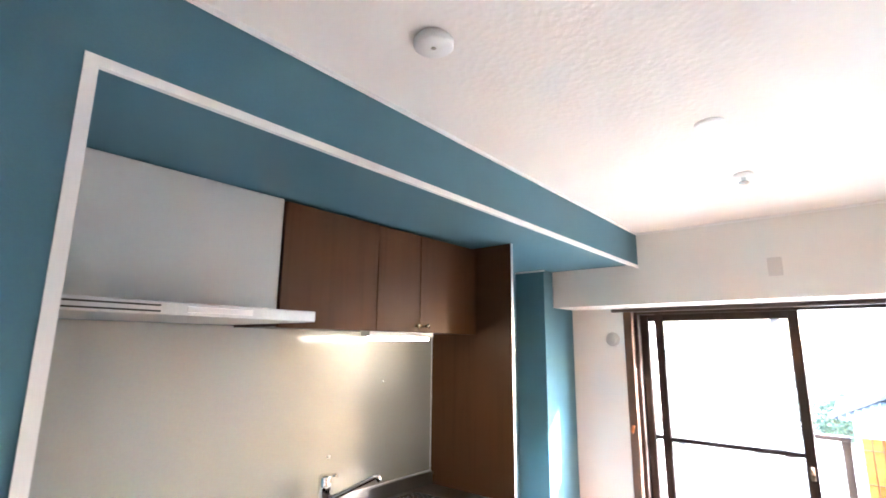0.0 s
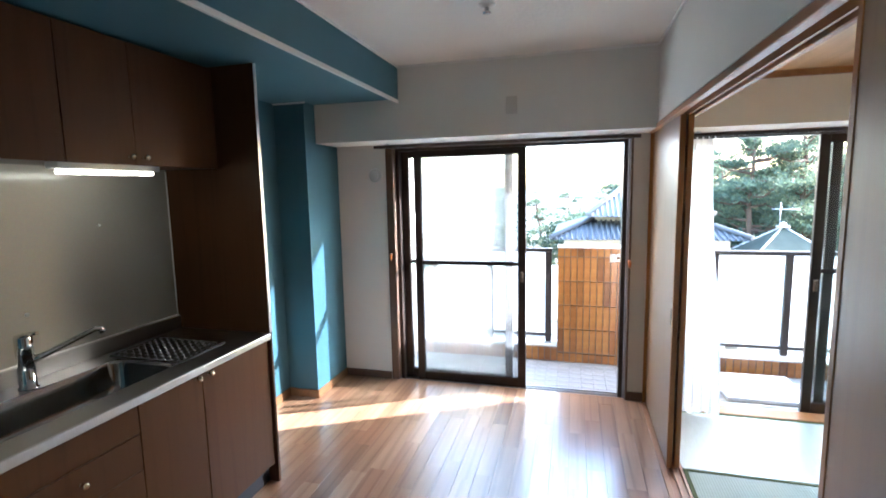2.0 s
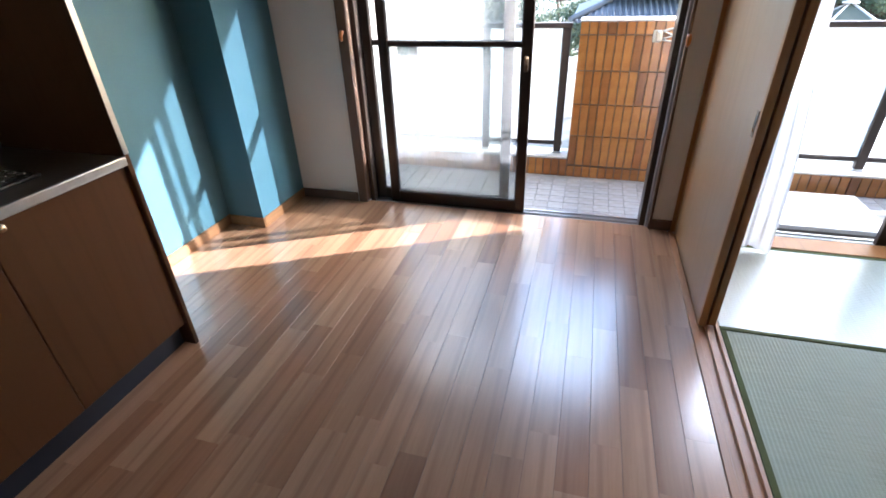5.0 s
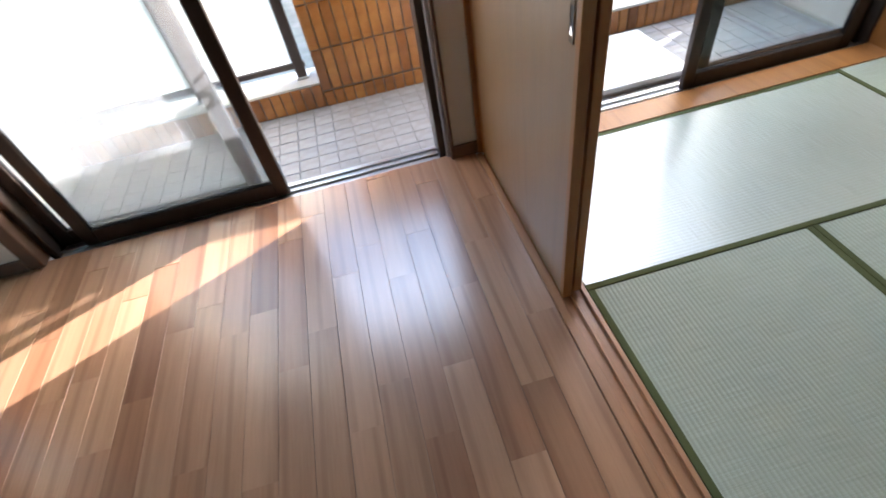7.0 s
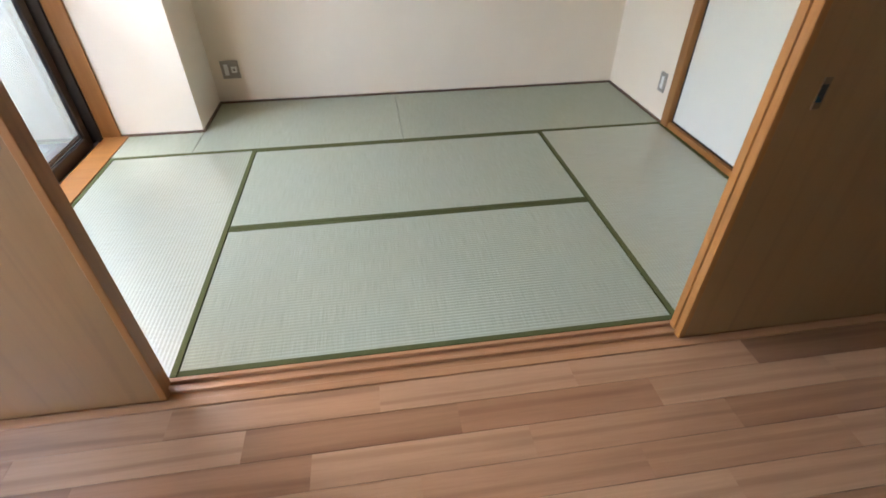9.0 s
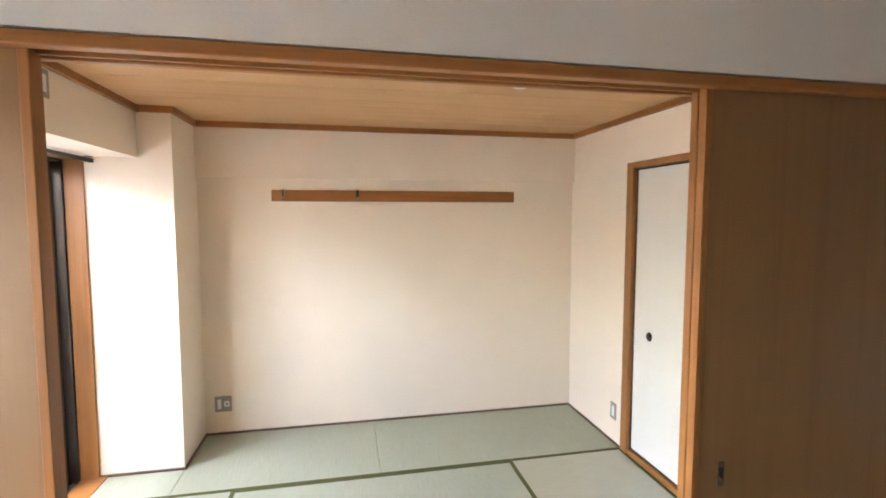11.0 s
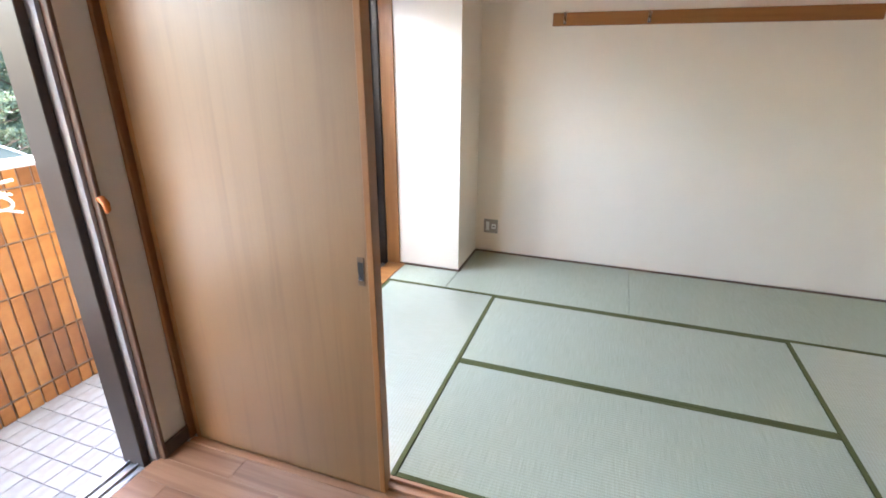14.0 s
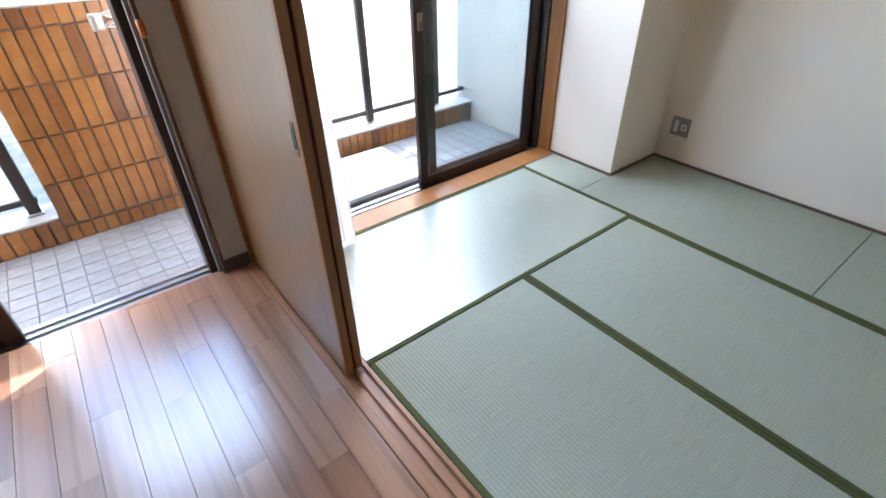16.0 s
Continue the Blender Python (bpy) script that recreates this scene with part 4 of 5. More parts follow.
def plate(name, axis, at, w, h, label, category, holes):
    """A wall plate with sockets; axis is the direction it faces."""
    p = thing(name, at, label, category)
    x, y, z = at
    u = Vector((0, 1, 0)) if abs(axis[0]) else Vector((1, 0, 0))
    nrm = Vector(axis)

    def slab(nm, du0, du1, z0, z1, t0_, t1_, m, lab=""):
        a = Vector(at) + u * du0 + nrm * t0_ + Vector((0, 0, z0))
        b = Vector(at) + u * du1 + nrm * t1_ + Vector((0, 0, z1))
        return box(nm, min(a.x, b.x), max(a.x, b.x), min(a.y, b.y), max(a.y, b.y), min(a.z, b.z), max(a.z, b.z), m, p, lab, 0.0012)

    slab("cover", -w / 2, w / 2, -h / 2, h / 2, 0.0, 0.006, M_GREYP)
    for (du, dz, hw, hh, m) in holes:
        slab("insert", du - hw, du + hw, dz - hh, dz + hh, 0.004, 0.0085, m, "socket insert")
    return p


plate("wall_outlet", (-1, 0, 0), (TX1, 3.565, 0.225), 0.115, 0.115, "brushed metal wall outlet with television and power sockets", "outlet", [(0.025, 0.0, 0.013, 0.036, M_WHITEP), (-0.025, 0.0, 0.018, 0.020, M_WHITEP), (-0.025, 0.0, 0.008, 0.008, M_BLACK)])
plate("wall_outlet", (0, 1, 0), (2.44, TY0, 0.225), 0.070, 0.115, "brushed metal wall outlet beside the closet", "outlet", [(0.0, 0.0, 0.013, 0.036, M_WHITEP)])
plate("wall_outlet", (0, -1, 0), (1.73, SOF_Y, 2.145), 0.115, 0.115, "brushed metal outlet plate on the boxed beam", "outlet", [(0.02, 0.0, 0.015, 0.036, M_WHITEP)])
vg = thing("vent_grille", (KX1 + 0.02, 0.66, 0.18), "white wall plate with two grey vent grilles", "vent")
box("plate", KX1 + 0.012, KX1 + 0.02, 0.575, 0.745, 0.13, 0.235, M_WHITEP, vg, "", 0.002)
for y in (0.59, 0.67):
    bm = bmesh.new()
    for k in range(7):
        add_box(bm, KX1 + 0.008, KX1 + 0.012, y, y + 0.06, 0.142 + k * 0.012, 0.149 + k * 0.012)
    part("grille", bm, M_GREYP, vg, "grey slatted grille")
ic = thing("intercom", (KX1 + 0.02, 0.66, 1.25), "white wall handset beside the sliding door jamb", "intercom")
box("housing", KX1 - 0.015, KX1 + 0.02, 0.60, 0.70, 1.14, 1.36, M_WHITEP, ic, "", 0.006, 2)

# ---- tatami room things ----
hr = thing("hook_rail", (TX1, 2.27, 1.73), "brown wooden hook rail on the back wall", "rail")
box("board", TX1 - 0.016, TX1, 1.35, 3.19, 1.70, 1.782, M_BROWN_Y, hr, "", 0.003)
for y in (3.11, 2.58):
    bm = bmesh.new()
    add_box(bm, TX1 - 0.019, TX1 - 0.016, y - 0.010, y + 0.010, 1.71, 1.787, 0.001)
    add_tube(bm, [(TX1 - 0.018, y, 1.726), (TX1 - 0.045, y, 1.716), (TX1 - 0.055, y, 1.736)], 0.004, 8)
    part("hook", bm, M_CHROME, hr, "small metal hook")
tl = thing("sprinkler_head", (1.77, 1.81, TZ), "small round sprinkler head on the wooden ceiling", "sprinkler")
bm = add_lathe(bmesh.new(), (1.77, 1.81, TZ - 0.004), (0, 0, -1), [(0, 0.045), (0.006, 0.045), (0.014, 0.03), (0.016, 0.001)], 24)
part("rosette", bm, M_WHITEP, tl)
# closet with paper doors
bm = bmesh.new()
add_box(bm, 2.27, 2.338, TY0 - 0.09, TY0 + 0.012, 0.0, 1.94, 0.003)
add_box(bm, 0.735, 2.27, TY0 - 0.09, TY0 + 0.012, 1.90, 1.94, 0.003)
add_box(bm, 0.735, 2.27, TY0 - 0.09, TY0 + 0.002, -0.01, 0.034, 0.002)
add_box(bm, 0.728, 0.765, TY0 - 0.09, TY0 + 0.012, 0.0, 1.94, 0.003)
tagged(part("closet_frame", bm, M_BROWN), "brown wooden frame of the closet", "door frame", kind="structure")
wall("closet_back", [(0.72, 2.40, 0.62, 0.72, -0.1, TZ)], M_WALL_T, "plain wall inside the closet")
for (a, b, y) in ((1.50, 2.268, TY0 - 0.030), (0.77, 1.535, TY0 - 0.062)):
    fd = thing("closet_door", ((a + b) / 2, y, 0.034), "white paper closet sliding door with black round pull", "closet door", "closet doors")
    box("paper_panel", a + 0.010, b - 0.010, y - 0.010, y + 0.008, 0.046, 1.888, M_FUSUMA, fd)
    box("edge_frame", b - 0.010, b, y - 0.012, y + 0.010, 0.036, 1.898, M_BLACK, fd, "thin black lacquer edge")
    box("edge_frame", a, a + 0.010, y - 0.012, y + 0.010, 0.036, 1.898, M_BLACK, fd, "thin black lacquer edge")
    box("edge_frame", a + 0.010, b - 0.010, y - 0.012, y + 0.010, 0.036, 0.046, M_BLACK, fd, "thin black lacquer edge")
    box("edge_frame", a + 0.010, b - 0.010, y - 0.012, y + 0.010, 1.888, 1.898, M_BLACK, fd, "thin black lacquer edge")
    px = b - 0.17 if a > 1.2 else a + 0.12
    bm = add_lathe(bmesh.new(), (px, y + 0.008, 0.84), (0, 1, 0), [(0, 0.028), (0.004, 0.028), (0.005, 0.022), (0.002, 0.020), (0.0015, 0.001)], 24)
    part("round_pull", bm, M_BLACK, fd, "black round recessed pull")


# ---- balcony ----
BY1 = 5.10
wall("balcony_slab", [(-2.6, 4.0, WALL_OUT - 0.2, 5.28, -0.30, BZ - 0.012)], M_CONC, "concrete balcony floor slab", "slab")
wall("balcony_slab_above", [(-2.6, 4.0, WALL_OUT, 5.18, 2.36, 2.55)], M_RENDER, "pale balcony slab of the floor above", "slab")
wall("facade_outside", [(KX0 - 0.6, KX0 - 0.1, WALL_OUT - 0.15, WALL_OUT, -0.3, 2.55), (-2.6, 4.0, WALL_OUT - 0.12, WALL_OUT, SOF_Z + 0.01, 2.36), (TX1 + 0.15, 4.0, WALL_OUT - 0.15, WALL_OUT, -0.3, 2.36)], M_RENDER, "pale rendered outer wall")
wall("balcony_side_wall", [(-1.60, -1.42, WALL_OUT, 5.28, -0.3, 2.36)], M_RENDER, "pale rendered side wall of the balcony")
wall("balcony_side_wall_east", [(2.76, 2.94, WALL_OUT, 5.28, -0.3, 2.36)], M_RENDER, "pale rendered side wall of the balcony")
wall("room_shell", [(KX0 - 0.3, TX1 + 0.3, KY0 - 0.3, WALL_OUT, KZ + 0.15, KZ + 0.3)], M_CONC, "concrete slab over the rooms", "slab")
pier = wall("tiled_pier", [(-0.025, 1.24, BY1 + 0.006, BY1 + 0.20, BZ, 1.035)], M_GROUT, "balcony pier clad in ochre glazed tiles", "pier")
kerb_w = wall("tiled_kerb_west", [(-1.42, -0.025, BY1 + 0.006, BY1 + 0.20, BZ, 0.080)], M_GROUT, "low balcony kerb clad in ochre tiles", "kerb")
kerb_e = wall("tiled_kerb_east", [(1.24, 2.76, BY1 + 0.006, BY1 + 0.20, BZ, 0.080)], M_GROUT, "low balcony kerb clad in ochre tiles", "kerb")
wall("pier_cap", [(-0.028, 1.243, BY1 - 0.002, BY1 + 0.205, 1.035, 1.045)], M_CONC, "thin mortar cap on the pier", "cap")
wall("kerb_cap", [(-1.42, -0.03, BY1 - 0.004, BY1 + 0.205, 0.080, 0.092), (1.246, 2.76, BY1 - 0.004, BY1 + 0.205, 0.080, 0.092)], M_CONC, "pale mortar cap on the balcony kerb", "cap")


def railing(x0, x1, posts, label):
    y = BY1 + 0.11
    r = thing("balcony_railing", ((x0 + x1) / 2, y, 0.09), label, "railing", "railings of the balcony")
    box("top_rail", x0, x1, y - 0.025, y + 0.025, 0.985, 1.02, M_RAILM, r, "", 0.004)
    box("bottom_rail", x0, x1, y - 0.016, y + 0.016, 0.155, 0.185, M_RAILM, r, "", 0.003)
    for p in posts:
        box("post", p - 0.028, p + 0.028, y - 0.020, y + 0.020, 0.092, 0.985, M_RAILM, r, "", 0.004)
    for a, b in zip(posts, posts[1:]):
        box("frosted_panel", a + 0.030, b - 0.030, y - 0.003, y + 0.003, 0.187, 0.983, M_FROST, r, "white frosted railing panel")
    for p in posts:
        box("post_foot", p - 0.035, p + 0.035, y - 0.03, y + 0.03, 0.092, 0.105, M_ALU, r, "metal post foot", 0.002)
    return r


railing(-1.42, -0.08, (-1.25, -0.68, -0.115), "bronze balcony railing with frosted white panels")
railing(1.28, 2.76, (1.32, 1.89, 2.48), "bronze balcony railing with frosted white panels beside the pier")

# clothes pole holder on the tiled pier
ch = thing("clothes_pole_holder", (0.46, BY1 - 0.004, 0.95), "cream folding clothes pole holder on the tiled pier", "pole holder")
box("bracket", 0.434, 0.482, BY1 - 0.014, BY1 - 0.0035, 0.91, 0.985, M_CREAM, ch, "", 0.003)
h0, h1 = Vector((0.60, 4.78, 0.0)), Vector((0.45, 5.125, 0.0))


def on_arm(f, z):
    q = h0.lerp(h1, f)
    return (q.x, q.y, z - 0.045 * f)


part("arm", add_tube(bmesh.new(), [on_arm(0, 1.05), on_arm(0.3, 1.037), on_arm(0.86, 1.012)], 0.006, 8), M_CREAM, ch)
part("arm", add_tube(bmesh.new(), [on_arm(0.1, 0.995), on_arm(0.5, 0.985), on_arm(0.90, 0.962)], 0.005, 8), M_CREAM, ch)
part("arm", add_tube(bmesh.new(), [on_arm(0, 0.925), on_arm(0.16, 0.94), on_arm(0.45, 0.955), on_arm(0.80, 0.968)], 0.005, 8), M_CREAM, ch)
for fa, fb, za, zb in ((0.05, 0.38, 0.995, 1.032), (0.42, 0.38, 0.988, 1.032), (0.42, 0.74, 0.988, 1.016)):
    part("strut", add_tube(bmesh.new(), [on_arm(fa, za), on_arm(fb, zb)], 0.004, 6), M_CREAM, ch)
bm = bmesh.new()
c = Vector(on_arm(0.20, 0.968))
d = (h1 - h0).normalized()
add_tube(bm, [c + d * 0.05 * math.cos(a) + Vector((0, 0, 0.027 * math.sin(a))) for a in [2 * math.pi * k / 16 for k in range(17)]], 0.006, 8)
part("ring", bm, M_CREAM, ch, "cream pole ring")
bm = bmesh.new()
c = on_arm(0.86, 0.99)
add_box(bm, c[0] - 0.016, c[0] + 0.016, c[1] - 0.045, c[1] + 0.012, c[2] - 0.032, c[2] + 0.030, 0.010, 3)
part("end_block", bm, M_CREAM, ch, "cream rounded end block")

# white board lying before the tatami room window
bd = thing("balcony_step_board", (1.56, 4.72, BZ), "white plastic step board lying on the balcony floor", "board")
box("board_top", 1.26, 1.84, 4.46, 5.00, BZ + 0.02, BZ + 0.05, M_WHITEP, bd, "", 0.006, 2)
box("board_edge", 1.27, 1.83, 4.47, 4.99, BZ, BZ + 0.02, M_GREYP, bd, "grey underside rim")

# ---- outdoors ----
GZ = -6.0
M_GROUND = paint("ground", (0.20, 0.19, 0.16), 0.95, 3, 0.3, 0.25)
wall("ground", [(-900, 900, 5.6, 1800, GZ - 0.5, GZ)], M_GROUND, "pale open ground below the balcony", "ground")
M_ROOF = paint("grey_roof_tile", (0.075, 0.078, 0.085), 0.65, 60, 0.2, 0.12)
M_ROOF_L = paint("weathered_roof_tile", (0.17, 0.165, 0.16), 0.7, 60, 0.2, 0.12)
M_ROOF_D = paint("mossy_roof_tile", (0.055, 0.062, 0.045), 0.85, 60, 0.3, 0.2)
M_PLASTER = paint("old_plaster", (0.62, 0.58, 0.50), 0.85, 60, 0.2, 0.1)
M_BARK = paint("pine_bark", (0.10, 0.065, 0.045), 0.9, 30, 0.5, 0.3)


def leaf_mat():
    m, t, b = nodes_of("pine_needles", 0.6)
    g = t.nodes.new("ShaderNodeNewGeometry")
    c = ramp(t, g.outputs["Random Per Island"], [(0.0, (0.060, 0.092, 0.062)), (0.5, (0.10, 0.135, 0.086)), (0.9, (0.12, 0.155, 0.090)), (1.0, (0.19, 0.18, 0.09))])
    t.links.new(c, b.inputs["Base Color"])
    tr = t.nodes.new("ShaderNodeBsdfTranslucent")
    t.links.new(c, tr.inputs[0])
    mx = t.nodes.new("ShaderNodeMixShader")
    mx.inputs[0].default_value = 0.45
    t.links.new(b.outputs[0], mx.inputs[1])
    t.links.new(tr.outputs[0], mx.inputs[2])
    t.links.new(mx.outputs[0], t.nodes["Material Output"].inputs[0])
    return m


M_LEAF = leaf_mat()


def pine(at, height, spread, seed, limbs=46):
    """Tapered leaning trunk, uneven limbs and flat pads of needle tufts."""
    rnd = random.Random(seed)
    p = thing("pine_tree", at, "tall green pine tree beyond the balcony", "tree", "pine trees")
    x, y, z = at
    bm = bmesh.new()
    lean = rnd.uniform(-0.08, 0.08)
    spine = [Vector((x + lean * height * (k / 8) ** 1.5 + rnd.uniform(-0.1, 0.1), y + rnd.uniform(-0.1, 0.1), z + height * k / 8)) for k in range(9)]
    add_tube(bm, spine, [0.15 * (1 - k / 9.5) + 0.025 for k in range(9)], 9)
    pads = []
    for k in range(limbs):
        f = 0.24 + 0.74 * (k + rnd.uniform(-0.8, 0.8)) / limbs
        i = max(0, min(7, int(f * 8)))
        s = spine[i].lerp(spine[i + 1], f * 8 - i)
        a = rnd.uniform(0, 2 * math.pi)
        ln = (spread * (1.12 - f) ** 0.6 * rnd.uniform(0.35, 1.25) + 0.2)
        e = s + Vector((math.cos(a) * ln, math.sin(a) * ln, ln * rnd.uniform(-0.1, 0.45)))
        mid = s.lerp(e, 0.5) + Vector((rnd.uniform(-0.1, 0.1), 0, -0.09 * ln))
        add_tube(bm, [s, mid, e], [0.065, 0.04, 0.012], 6)
        for q in (0.5, 0.8, 1.0):
            c = s.lerp(e, q)
            side = Vector((-math.sin(a), math.cos(a), 0)) * rnd.uniform(-0.6, 0.6) * ln * 0.7 * q + Vector((0, 0, rnd.uniform(-0.1, 0.22)))
            add_tube(bm, [s.lerp(e, q - 0.2), c + side], [0.02, 0.008], 5)
            pads.append((c + side + Vector((0, 0, 0.06)), rnd.uniform(0.24, 0.62) + 0.05 * ln))
    pads.append((spine[-1], 0.45))
    part("trunk", bm, M_BARK, p)
    verts, faces = [], []
    for c, r in pads:
        for _ in range(120):
            u, w = 2 * math.pi * rnd.random(), r * math.sqrt(rnd.random()) * rnd.uniform(0.75, 1.25)
            b = c + Vector((math.cos(u) * w, math.sin(u) * w, (0.40 * r + 0.03) * (1 - (w / r) ** 2 * 0.6) * rnd.uniform(-0.55, 1.0)))
            d = Vector((rnd.uniform(-1, 1), rnd.uniform(-1, 1), rnd.uniform(-0.1, 1.0))).normalized()
            g = d.cross(Vector((rnd.uniform(-1, 1), rnd.uniform(-1, 1), rnd.uniform(-1, 1)))).normalized() * 0.034
            n0 = len(verts)
            verts += [b - g, b + g, b + d * rnd.uniform(0.10, 0.22)]
            faces.append((n0, n0 + 1, n0 + 2))
    me = bpy.data.meshes.new("crown")
    me.from_pydata(verts, [], faces)
    me.materials.append(M_LEAF)
    cr = new("crown", me)
    cr.parent = p
    cr.matrix_parent_inverse = base_of(p).inverted()
    return p


for k, (dx, dy, hh, sp_) in enumerate(((4.9, 24, 8.5, 2.3), (6.75, 22, 9.3, 2.5), (9.0, 22.5, 9.7, 2.7), (11.0, 24, 8.5, 2.5), (12.9, 25, 8.3, 2.6), (7.4, 28, 8.6, 2.9), (15.0, 27, 8.6, 2.8), (3.4, 30, 8.0, 2.4))):
    pine((dx, dy, GZ), hh, sp_, 11 + k)
for k, (dx, dy, hh, sp_) in enumerate(((-4.4, 30, 8.0, 1.7), (-2.2, 38, 7.2, 2.2), (-0.4, 44, 7.0, 2.4), (2.4, 46, 7.0, 2.6))):
    pine((dx, dy, GZ), hh, sp_, 31 + k, 13)


def broadleaf(at, height, spread, seed):
    """Short trunk, forked limbs and a wide uneven crown of leaf clumps."""
    r = random.Random(seed)
    p = thing("broadleaf_tree", at, "round hazy green tree beyond the balcony", "tree", "leafy trees")
    x, y, z = at
    bm = bmesh.new()
    top = Vector((x, y, z + height * 0.55))
    add_tube(bm, [(x, y, z), (x + 0.1, y, z + height * 0.3), top], [0.30, 0.24, 0.15], 9)
    tips = []
    for k in range(34):
        a, u = k * 2.4, r.random()
        e = Vector((x + math.cos(a) * spread * (0.25 + 0.75 * u), y + math.sin(a) * spread * (0.25 + 0.75 * u), z + height * (1.0 - 0.42 * u * u - 0.25 * r.random())))
        add_tube(bm, [top - Vector((0, 0, r.random() * 1.2)), top.lerp(e, 0.5) + Vector((0, 0, 0.3)), e], [0.10, 0.06, 0.02], 6)
        tips.append(e)
    part("trunk", bm, M_BARK, p)
    verts, faces = [], []
    for c in tips:
        for _ in range(230):
            b = c + Vector((r.gauss(0, 0.55), r.gauss(0, 0.55), r.gauss(0, 0.42)))
            d = Vector((r.uniform(-1, 1), r.uniform(-1, 1), r.uniform(-0.6, 1))).normalized() * r.uniform(0.10, 0.20)
            sd = d.cross(Vector((r.uniform(-1, 1), r.uniform(-1, 1), 0.3))).normalized() * 0.07
            n0 = len(verts)
            verts += [b - d, b + sd, b + d, b - sd]
            faces.append((n0, n0 + 1, n0 + 2, n0 + 3))
    me = bpy.data.meshes.new("crown")
    me.from_pydata(verts, [], faces)
    me.materials.append(M_LEAF)
    cr = new("crown", me)
    cr.parent = p
    cr.matrix_parent_inverse = base_of(p).inverted()
    return p


broadleaf((-7.6, 31, GZ), 6.9, 2.2, 51)
broadleaf((-5.6, 33, GZ), 6.6, 2.4, 52)
broadleaf((0.6, 34, GZ), 5.6, 2.6, 53)
broadleaf((-13.0, 36, GZ), 5.4, 2.6, 54)
broadleaf((6.4, 26.5, GZ), 7.4, 2.6, 55)
broadleaf((9.6, 27, GZ), 7.7, 2.8, 56)
broadleaf((13.0, 28, GZ), 7.3, 2.8, 57)
broadleaf((8.2, 24.6, GZ), 6.3, 2.2, 58)


def tiled_roof(parent, x0, x1, y0, y1, z0, zr, name="roof", M_R=None):
    """A hipped roof with rounded tile rows running down the front slope."""
    M_R = M_R or M_ROOF
    bm = bmesh.new()
    h = (y1 - y0) / 2
    a = [bm.verts.new(v) for v in ((x0, y0, z0), (x1, y0, z0), (x1, y1, z0), (x0, y1, z0), (x0 + h * 0.8, y0 + h, zr), (x1 - h * 0.8, y0 + h, zr))]
    for f in ((0, 1, 5, 4), (1, 2, 5), (2, 3, 4, 5), (3, 0, 4), (3, 2, 1, 0)):
        bm.faces.new([a[i] for i in f])
    roof = part(name, bm, M_R, parent, "grey glazed roof tiles")
    bm = bmesh.new()
    n = int((x1 - x0) / 0.16)
    for k in range(1, n):
        x = x0 + k * 0.16
        t = min(1.0, (x - x0) / (h * 0.8), (x1 - x) / (h * 0.8))
        add_tube(bm, [(x, y0, z0 + 0.02), (x, y0 + h * t, z0 + (zr - z0) * t + 0.015)], 0.038, 6)
    tagged(part("tiling", bm, M_R, roof), kind="stuff")
    bm = add_tube(bmesh.new(), [(x0 + h * 0.8, y0 + h, zr + 0.08), (x1 - h * 0.8, y0 + h, zr + 0.08)], 0.12, 8)
    part("ridge", bm, M_R, roof)
    for xs, xe in ((x0, x0 + h * 0.8), (x1, x1 - h * 0.8)):
        part("hip_ridge", add_tube(bmesh.new(), [(xs, y0, z0 + 0.08), (xe, y0 + h, zr + 0.08)], 0.08, 8), M_R, roof)
    return roof


hs = thing("house", (2.6, 19, GZ), "old two-tier house with grey hipped tile roofs", "house")
box("house_wall", -0.2, 4.75, 17.0, 22.0, GZ, -0.04, M_PLASTER, hs)
tiled_roof(hs, -0.6, 5.1, 16.2, 22.8, -0.05, 0.95)
box("upper_wall", 0.8, 3.8, 17.8, 21.0, 0.2, 0.66, M_PLASTER, hs)
tiled_roof(hs, 0.52, 4.3, 17.0, 21.8, 0.62, 2.0, "upper_roof", M_ROOF_L)
for k in range(3):
    box("window", 0.4 + 1.6 * k, 1.4 + 1.6 * k, 16.96, 17.02, -2.4, -1.2, M_BLACK, hs, "dark window")
# small square hall before the pines, with an antenna on its roof
ph = thing("small_hall", (7.3, 20.2, GZ), "small square hall with a dark mossy pyramid roof and pale ridges", "house")
box("hall_wall", 5.6, 9.0, 18.5, 21.9, GZ, -1.55, M_PLASTER, ph)
bm = bmesh.new()
tip = bm.verts.new((7.3, 20.2, 0.06))
foot = [bm.verts.new((7.3 + dx * 2.1, 20.2 + dy * 2.1, -1.60)) for dx, dy in ((-1, -1), (1, -1), (1, 1), (-1, 1))]
for k in range(4):
    bm.faces.new((foot[k], foot[(k + 1) % 4], tip))
bm.faces.new(foot[::-1])
proof = part("roof", bm, M_ROOF_D, ph, "dark mossy roof tiles")
for dx, dy in ((-1, -1), (1, -1), (1, 1), (-1, 1)):
    part("hip_ridge", add_tube(bmesh.new(), [(7.3 + dx * 2.1, 20.2 + dy * 2.1, -1.58), (7.3, 20.2, 0.07)], 0.035, 6), M_CONC, proof)
bm = add_lathe(bmesh.new(), (7.3, 20.2, 0.04), (0, 0, 1), [(0, 0.22), (0.05, 0.22), (0.07, 0.10), (0.14, 0.10), (0.20, 0.02)], 12)
part("finial", bm, M_CONC, proof, "pale roof finial")
an = thing("roof_antenna", (7.25, 20.25, 0.06), "pale metal television antenna on the small hall", "antenna")
part("mast", add_tube(bmesh.new(), [(7.22, 20.28, 0.0), (7.22, 20.28, 0.92)], 0.018, 6), M_ALU, an)
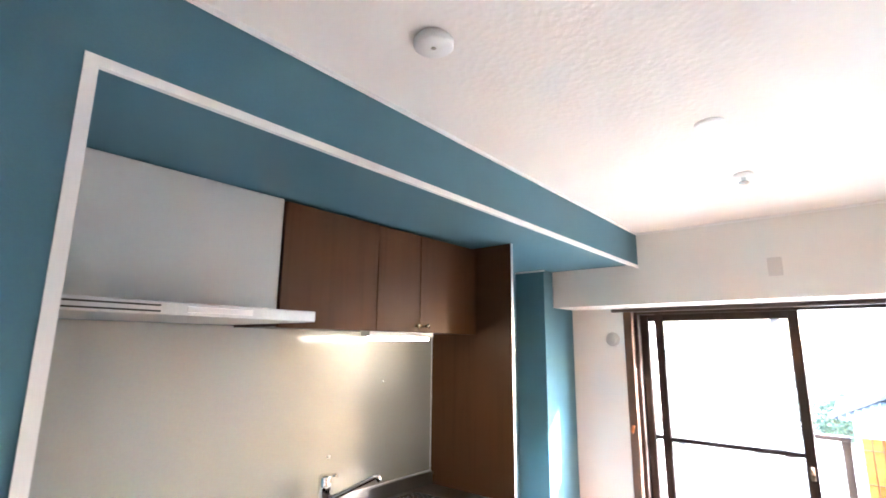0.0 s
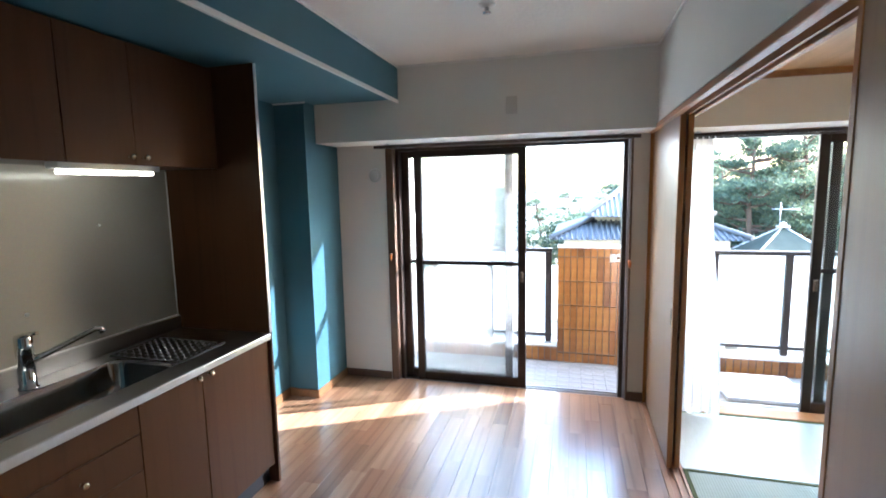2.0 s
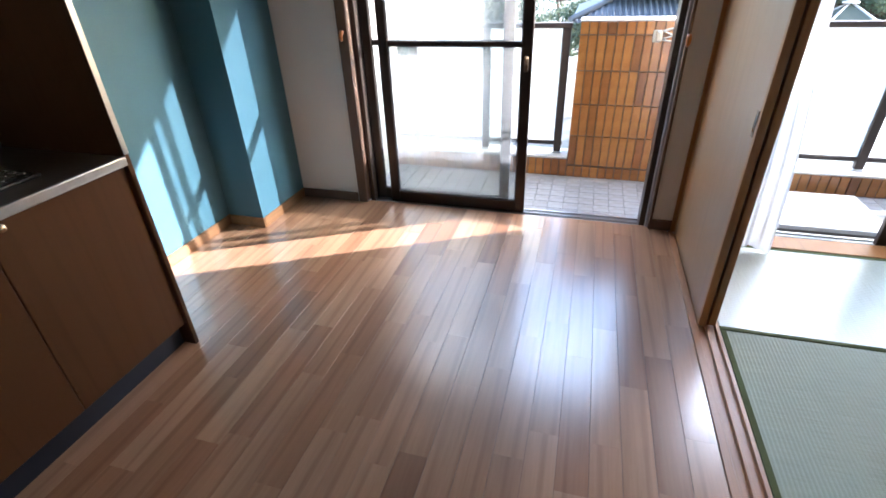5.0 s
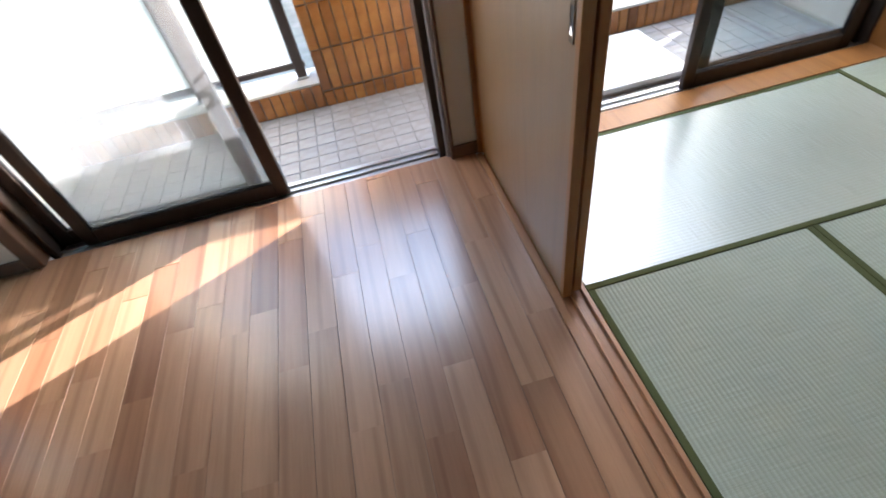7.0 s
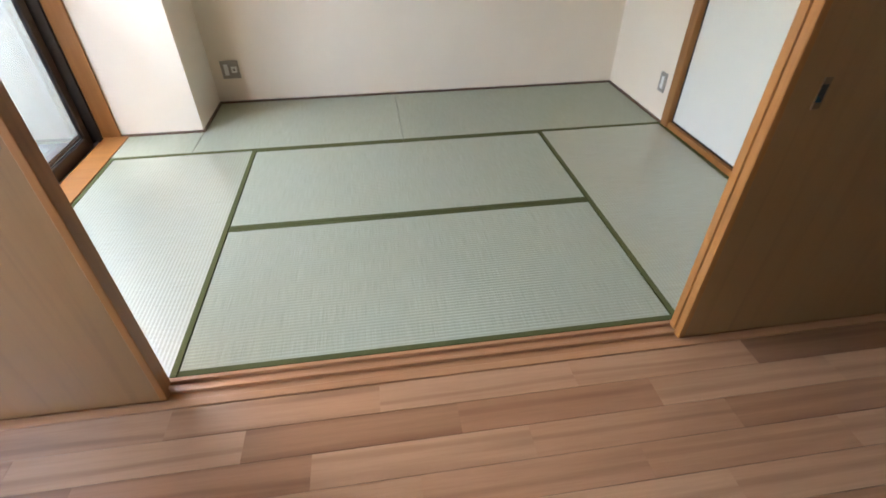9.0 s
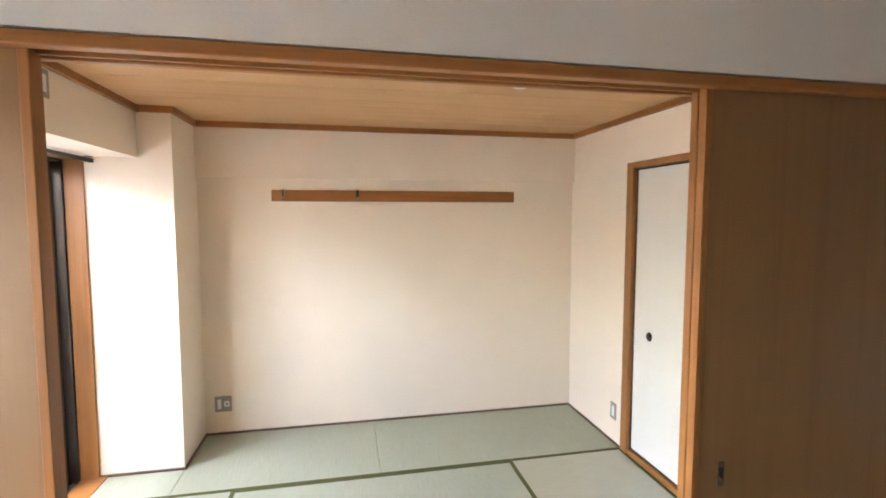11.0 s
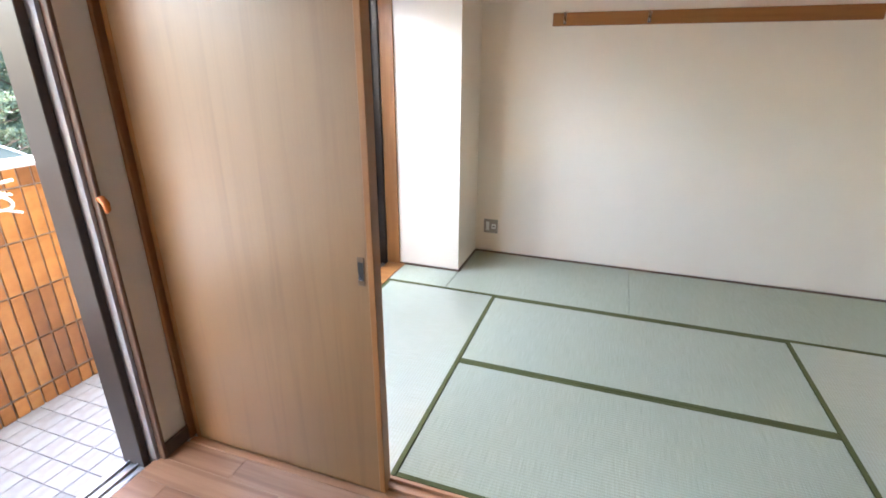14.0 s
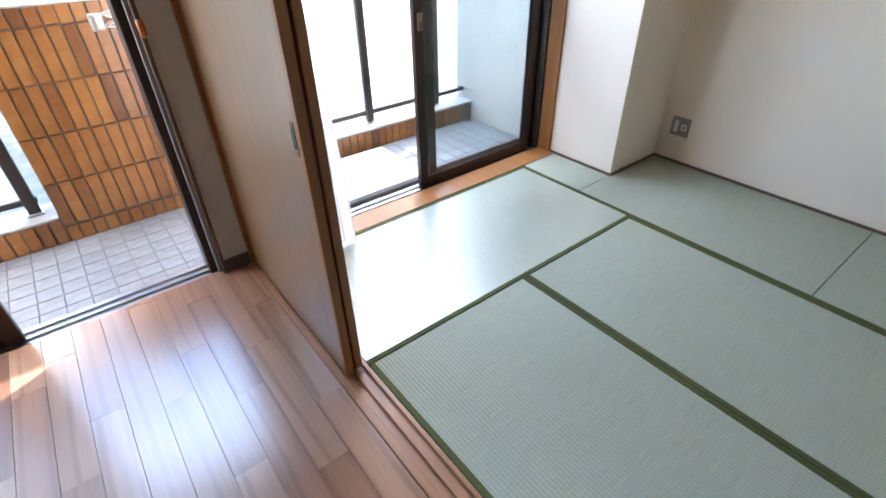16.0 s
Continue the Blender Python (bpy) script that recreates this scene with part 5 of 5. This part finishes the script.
part("boom", add_tube(bmesh.new(), [(6.95, 20.28, 0.68), (7.85, 20.35, 0.66)], 0.016, 6), M_ALU, an)
for k in range(6):
    x = 7.0 + 0.16 * k
    part("element", add_tube(bmesh.new(), [(x, 20.08, 0.685 - 0.004 * k), (x, 20.5, 0.685 - 0.004 * k)], 0.007, 5), M_ALU, an)
# far block of flats
ab = thing("apartment_block", (-20, 62, GZ), "distant pale block of flats with rows of windows", "building")
box("block_wall", -27, -17.2, 60, 70, GZ, 3.2, M_RENDER, ab)
box("block_roof", -27.2, -17.0, 59.8, 70.2, 3.2, 3.5, M_CONC, ab)
wm_ = piece_mesh("window", 1.5, 0.1, 1.3, M_BLACK, 0.02)
for i in range(4):
    for j in range(3):
        piece("window", wm_, ab, (-25.9 + 2.1 * i, 59.96, -4.0 + 2.7 * j))

ab2 = thing("apartment_block", (-14, 64, GZ), "smaller distant pale building with dark windows", "building")
box("block_wall", -15.4, -12.2, 60, 68, GZ, 1.9, M_RENDER, ab2)
box("block_roof", -15.5, -12.1, 59.8, 68.2, 1.9, 2.1, M_CONC, ab2)
for j in range(3):
    piece("window", wm_, ab2, (-13.8, 59.96, -4.4 + 2.4 * j))

# ---- pieces: floor strips, tiles ----
rnd = random.Random(5)
PW = 0.101
STRIP = 0.606
ENDS = (2.09, 2.47, 2.28, 2.60, 2.40, 2.60, 2.48, 2.26, 2.14, 2.41, 2.345, 2.51, 2.43, 2.19, 2.05, 2.33, 2.28, 2.56, 2.12, 2.38)
meshes = {}


def plank(x0, x1, y0, y1):
    key = (round(x1 - x0, 3), round(y1 - y0, 2))
    if key not in meshes:
        meshes[key] = piece_mesh("floor_strip", key[0] - 0.0012, key[1] - 0.0034, 0.012, M_FLOOR, 0.0004)
    piece("floor_strip", meshes[key], kfloor, ((x0 + x1) / 2, (y0 + y1) / 2, -0.006))


row = 0
x = 0.608
while x > KX0 + 0.02:
    xa = max(x - PW, KX0)
    y = ENDS[row % len(ENDS)] - 6 * STRIP
    while y < KY1 + 0.03:
        yb = min(y + STRIP, KY1 + 0.03)
        ya = max(y, KY0)
        if yb - ya > 0.01:
            plank(xa, x, ya, yb)
        y += STRIP
    x -= PW
    row += 1

TW, TH, TG = 0.0510, 0.222, 0.0075
tm = piece_mesh("tile", TW, 0.012, TH, M_TILE, 0.002)
tm1 = piece_mesh("tile", TW, 0.012, 0.075, M_TILE, 0.002)
tm2 = piece_mesh("tile", TW, 0.012, 0.084, M_TILE, 0.002)
for i in range(21):
    xx = -0.022 + TW / 2 + i * (TW + TG)
    piece("tile", tm1, pier, (xx, BY1 + 0.002, 1.033 - 0.0375))
    for j in range(4):
        piece("tile", tm, pier, (xx, BY1 + 0.002, 1.033 - 0.0825 - TH / 2 - j * (TH + TG)))
    piece("tile", tm2, pier, (xx, BY1 + 0.002, BZ + 0.0445))
tm3 = piece_mesh("tile", TW, 0.012, 0.130, M_TILE, 0.002)
for i in range(24):
    piece("tile", tm3, kerb_w, (-0.030 - TW / 2 - i * (TW + TG), BY1 + 0.002, 0.012))
    piece("tile", tm3, kerb_e, (1.246 + TW / 2 + i * (TW + TG), BY1 + 0.002, 0.012))
bfloor = wall("balcony_floor", [(-1.42, 2.76, WALL_OUT - 0.03, BY1 + 0.006, BZ - 0.012, BZ - 0.004)], M_FGROUT, "pale grey tiled balcony floor", "floor")
fm = piece_mesh("tile", 0.0965, 0.0965, 0.010, M_FTILE, 0.0015)
for i in range(41):
    for j in range(7):
        piece("tile", fm, bfloor, (-1.36 + 0.1 * i, WALL_OUT + 0.038 + 0.1 * j, BZ - 0.003))
